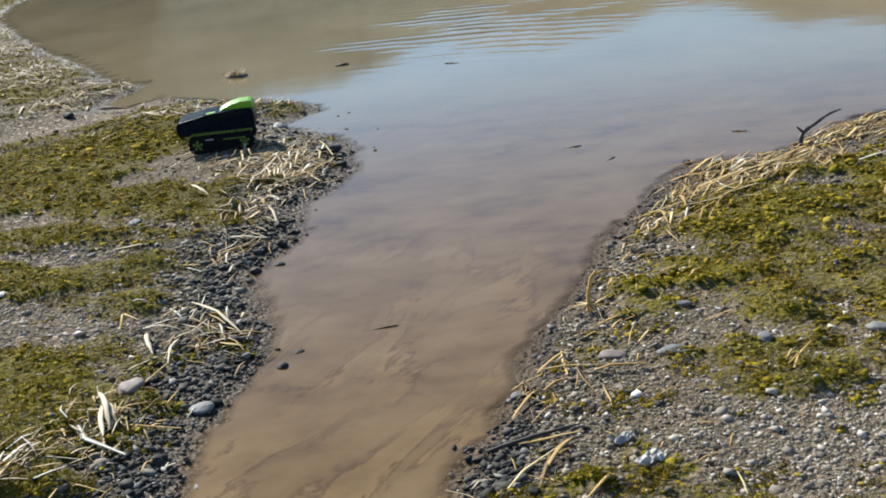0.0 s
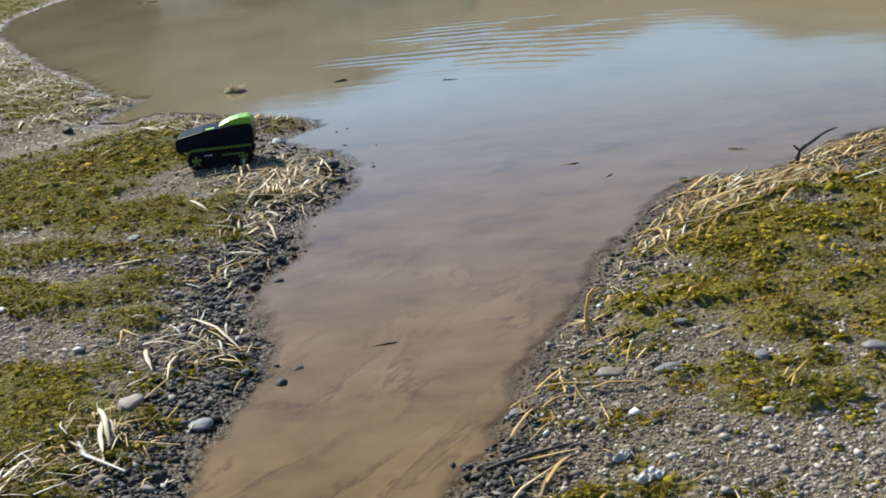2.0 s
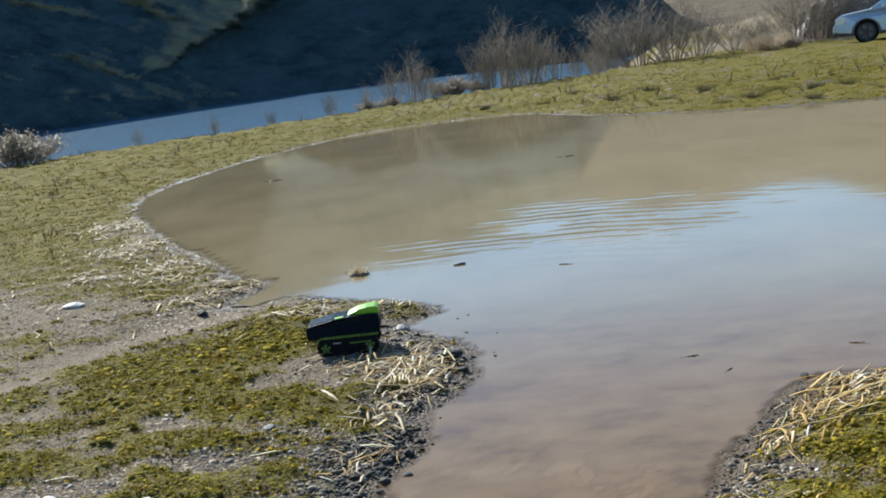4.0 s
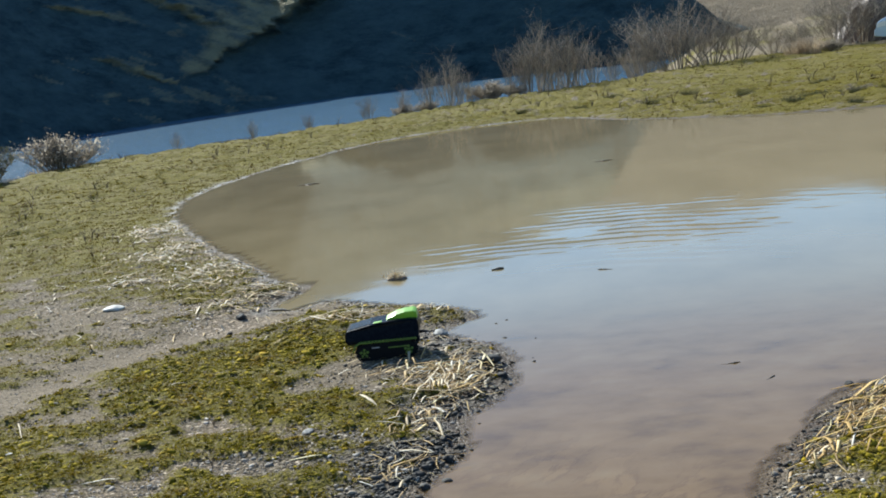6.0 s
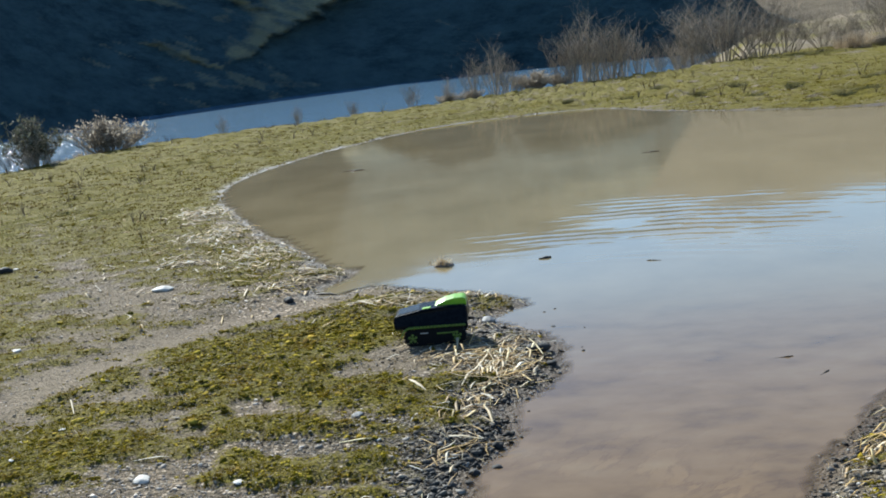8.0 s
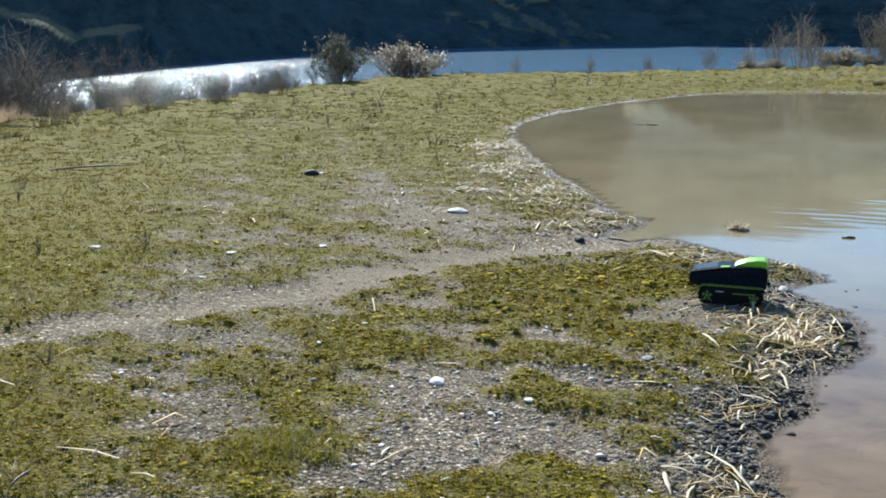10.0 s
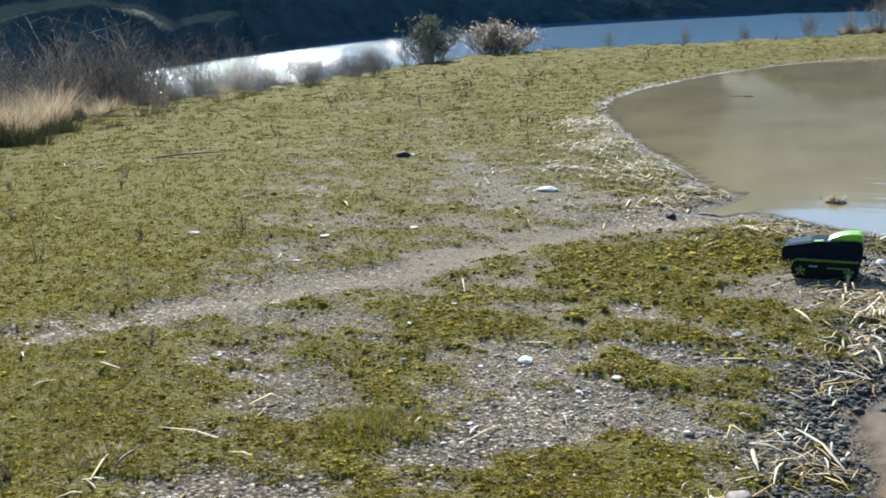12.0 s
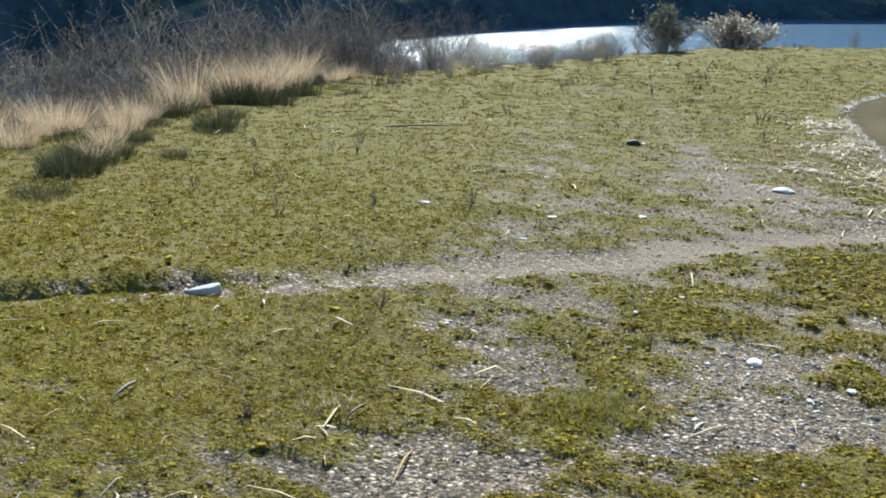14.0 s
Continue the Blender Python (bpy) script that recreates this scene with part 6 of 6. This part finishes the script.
for k, (sx, sy, tn, sc) in enumerate([(-10.75, 24.4, 0, 1.15), (-1.68, 34.6, 90, 0.85), (-11.6, 24.6, 140, 0.7), (-3.3, 32.5, 210, 0.45), (-3.9, 31.4, 60, 0.45), (-0.9, 35.2, 250, 0.5), (9.9, 41.0, 30, 0.6), (9.0, 41.0, 120, 0.7)]):
    place(pale_bush, k == 0, sx, sy, tn, sc)


def grass_clump(seed, height, width, count, label, base=True):
    rng = np.random.default_rng(seed)
    ob = thing("dry_grass_clump", label, "grass", "tall grass clumps")

    def blades(n, h, w, rad, lean):
        a = rng.uniform(0, 2 * math.pi, n)
        r0 = np.sqrt(rng.random(n)) * w * 0.5
        le = lean * rng.uniform(0.1, 1, n) + 0.25 * r0 / w
        hh = h * rng.uniform(0.3, 1.0, n) ** 0.8
        b = a + rng.normal(0, 0.6, n)
        t = np.array([0, 0.4, 0.75, 1.0])
        out = hh[:, None] * np.sin(le)[:, None] * t[None] ** 1.8
        p = np.stack([(r0 * np.cos(a))[:, None] + out * np.cos(b)[:, None], (r0 * np.sin(a))[:, None] + out * np.sin(b)[:, None], hh[:, None] * t[None] * np.cos(le * 0.6)[:, None]], -1)
        c = rng.uniform(0, np.pi, n)
        off = np.stack([np.cos(c), np.sin(c), np.zeros(n)], -1)[:, None] * (rad * np.array([1, 0.9, 0.6, 0.15]))[None, :, None]
        v = np.stack([p - off, p + off], 2).reshape(n, 8, 3)
        f = np.array([[0, 1, 3, 2], [2, 3, 5, 4], [4, 5, 7, 6]])
        return v.reshape(-1, 3), (f[None] + (np.arange(n) * 8)[:, None, None]).reshape(-1, 4)
    tip = DRY_GRASS if height > 0.4 else TUSSOCK
    v, f = blades(count, height, width, 0.0022, 1.05 if height > 0.4 else 0.8)
    part("blade_tuft", mesh_of("blade_tuft", v, f, tip), tip, ob)
    if base:
        v, f = blades(count // 2, height * 0.36, width * 0.9, 0.004, 1.1)
        part("green_base", mesh_of("green_base", v, f, TUSSOCK), TUSSOCK, ob, "dark green base tuft")
    return ob


clumps = [grass_clump(41, 0.85, 0.42, 520, "tall dry tan grass clump with dark green base"), grass_clump(42, 1.0, 0.5, 620, "tall dry tan grass clump with dark green base"), grass_clump(43, 0.75, 0.6, 560, "feathery pale dry grass clump", False)]
used = set()
CLUMPS = [(-10.6, 9.4, 0, 0.80, 0), (-10.1, 9.3, 50, 0.70, 1), (-10.5, 10.1, 120, 0.72, 0), (-10.95, 10.7, 200, 0.70, 1), (-11.2, 9.7, 20, 0.85, 2), (-11.0, 11.5, 70, 0.40, 2), (-9.99, 7.9, 100, 0.42, 0), (-10.4, 7.6, 240, 0.75, 2), (-10.5, 8.3, 80, 0.62, 2), (-10.0, 6.4, 30, 0.72, 2),
          (-10.5, 6.9, 220, 0.8, 2), (-9.3, 5.9, 60, 0.55, 2), (-8.9, 6.4, 90, 0.45, 2), (-9.6, 5.3, 180, 0.7, 2), (-10.8, 8.8, 270, 0.9, 1)]
CLUMPS_FAR = [(-11.5, 12.6, 160, 0.4, 2), (-11.4, 10.4, 60, 0.7, 1), (9.2, 40.6, 0, 1.0, 2), (8.6, 40.8, 80, 0.85, 2), (-8.3, 5.75, 40, 0.40, 2), (-7.7, 5.2, 130, 0.36, 2), (-8.8, 5.2, 220, 0.5, 2), (-11.7, 13.6, 310, 0.35, 2), (-11.5, 15.0, 20, 0.35, 2), (-9.5, 7.1, 130, 0.4, 2), (-11.3, 12.0, 250, 0.45, 2)]
for sx, sy, tn, sc, i in CLUMPS + CLUMPS_FAR:
    place(clumps[i], i not in used, sx, sy, tn, sc)
    used.add(i)


# lower greener tufts before the tall grass
green = [grass_clump(44, 0.34, 0.55, 500, "low dark green and grey grass tussock"), grass_clump(45, 0.26, 0.7, 600, "low spreading grey-green grass tussock")]
used = set()
for k, (sx, sy, tn, sc) in enumerate([(-10.25, 9.0, 0, 1.0), (-10.0, 9.15, 40, 1.0), (-10.25, 10.0, 90, 0.9), (-10.6, 11.3, 200, 0.6), (-9.85, 7.75, 60, 0.85), (-8.05, 5.5, 300, 0.8), (-7.55, 4.9, 150, 0.75), (-7.8, 5.15, 250, 0.7), (-8.8, 7.4, 10, 0.7), (-8.55, 7.15, 130, 0.5), (-9.2, 8.0, 170, 0.4), (-9.35, 7.0, 20, 0.6), (-8.6, 6.3, 220, 0.5), (-7.0, 4.3, 10, 0.5), (-9.9, 10.6, 70, 0.35), (-9.1, 6.1, 110, 0.6), (-7.6, 5.9, 280, 0.35), (-10.4, 9.5, 310, 0.8)]):
    place(green[k % 2], (k % 2) not in used, sx + 0.22, sy - 0.2, tn, sc * 1.1)
    used.add(k % 2)


# low tussocks on the far turf
for k, (sx, sy, tn, sc) in enumerate([(3.93, 23.0, 0, 0.6), (5.0, 20.7, 60, 0.55), (2.95, 21.4, 140, 0.5), (4.2, 19.9, 220, 0.55), (5.9, 20.3, 300, 0.5), (2.1, 23.3, 30, 0.5), (4.85, 18.5, 110, 0.4), (3.6, 19.4, 170, 0.4), (0.75, 24.5, 250, 0.45), (5.6, 23.9, 10, 0.6), (3.1, 25.1, 80, 0.6), (1.6, 27.3, 190, 0.6), (-0.5, 24.8, 290, 0.4), (4.6, 20.3, 130, 0.6), (5.4, 20.5, 330, 0.5)]):
    place(green[k % 2], False, sx, sy, tn, sc)


def grass_tuft(x, y, height, width, count, mat, label, name="grass_tuft", lean=1.25, kind=""):
    n = count // 6
    a, q = RNG.uniform(0, 6.3, n), np.sqrt(RNG.random(n)) * width * 0.5
    me = blades_mesh(name, q * np.cos(a), q * np.sin(a), np.zeros(n), height * (1.15 - 1.6 * q / width), np.full(n, 0.0016), lean, 6, mat, np.full(n, 0.012))
    ob = new(name, me)
    ob.location = (x, y, float(ground_z(x, y)[0]))
    tagged(ob, label, "grass", "short tufts", kind)


grass_tuft(-2.02, 3.12, 0.045, 0.46, 1500, TUFT, "thick tuft of short yellow-green grass")
grass_tuft(-2.05, 3.2, 0.055, 0.24, 500, TUFT, "thick tuft of short yellow-green grass")
grass_tuft(-2.75, 2.55, 0.06, 0.25, 120, STRAW, "sparse dry sprigs standing in gravel", "dry_sprig", 0.9, "stuff")


def weed_sprig(x, y, height, seed):
    rng = np.random.default_rng(seed)
    main, fine = grow(rng, height, height * 0.9, 6, 4, 0.0035)
    v, f = tubes(main + fine, 4)
    ob = new("weed", mesh_of("weed", v, f, WEED))
    ob.location = (x, y, float(ground_z(x, y)[0]))
    tagged(ob, "small dead brown weed standing in the turf", "weed", "dead weeds")


for k, (wx, wy, wh) in enumerate([(-3.42, 3.6, 0.09), (-5.2, 4.7, 0.16), (-5.0, 5.4, 0.12), (-4.5, 5.8, 0.14), (-6.3, 5.6, 0.14), (-2.9, 2.3, 0.08), (-6.9, 7.4, 0.13), (-7.2, 10.2, 0.22), (-7.9, 12.5, 0.25), (-7.0, 13.2, 0.25), (-6.4, 15.5, 0.3), (-8.6, 15.0, 0.3), (-6.0, 5.52, 0.13), (-6.24, 4.94, 0.1), (-5.97, 4.49, 0.05), (-8.4, 7.4, 0.18), (-8.7, 7.5, 0.2), (-9.0, 7.6, 0.18), (-6.55, 6.94, 0.08), (-7.4, 6.6, 0.1)]):
    weed_sprig(wx, wy, wh, 300 + k)


def scatter_weeds():
    """Low dead weeds on the far turf."""
    x, y, r = fan_samples(2600, 4.5, 40.0)
    z, d, *_ = land(x, y)
    p = smooth(0.5, 0.7, fbm(x * 0.5, y * 0.5, 141, 3)) * smooth(5, 14, r) + 0.05 + 0.9 * smooth(17, 20, y) * smooth(33, 27, y) * (x > -1.5) * smooth(0.4, 0.6, fbm(x, y, 143, 2))
    keep = (d > 0.5) & (RNG.random(len(x)) < p * 0.5) & (bank_side(x, y) < 1.5)
    x, y, z, r = x[keep], y[keep], z[keep], r[keep]
    paths = []
    for i in range(len(x)):
        h = RNG.uniform(0.04, 0.16) * min(1.6, max(0.6, r[i] / 14))
        for _ in range(4):
            a = RNG.uniform(0, 6.3)
            q = np.array([x[i], y[i], z[i]])
            paths.append((np.array([q, q + np.array([0.2 * h * math.cos(a), 0.2 * h * math.sin(a), 0.6 * h]), q + np.array([0.6 * h * math.cos(a + 0.4), 0.6 * h * math.sin(a + 0.4), h])]), np.array([0.004, 0.003, 0.0012]) * min(1.6, max(0.5, r[i] / 14))))
    v, f = tubes(paths, 3)
    tagged(new("dead_weeds", mesh_of("dead_weeds", v, f, WEED)), "low dead brown weeds dotted over the turf", "weeds", kind="stuff")


scatter_weeds()
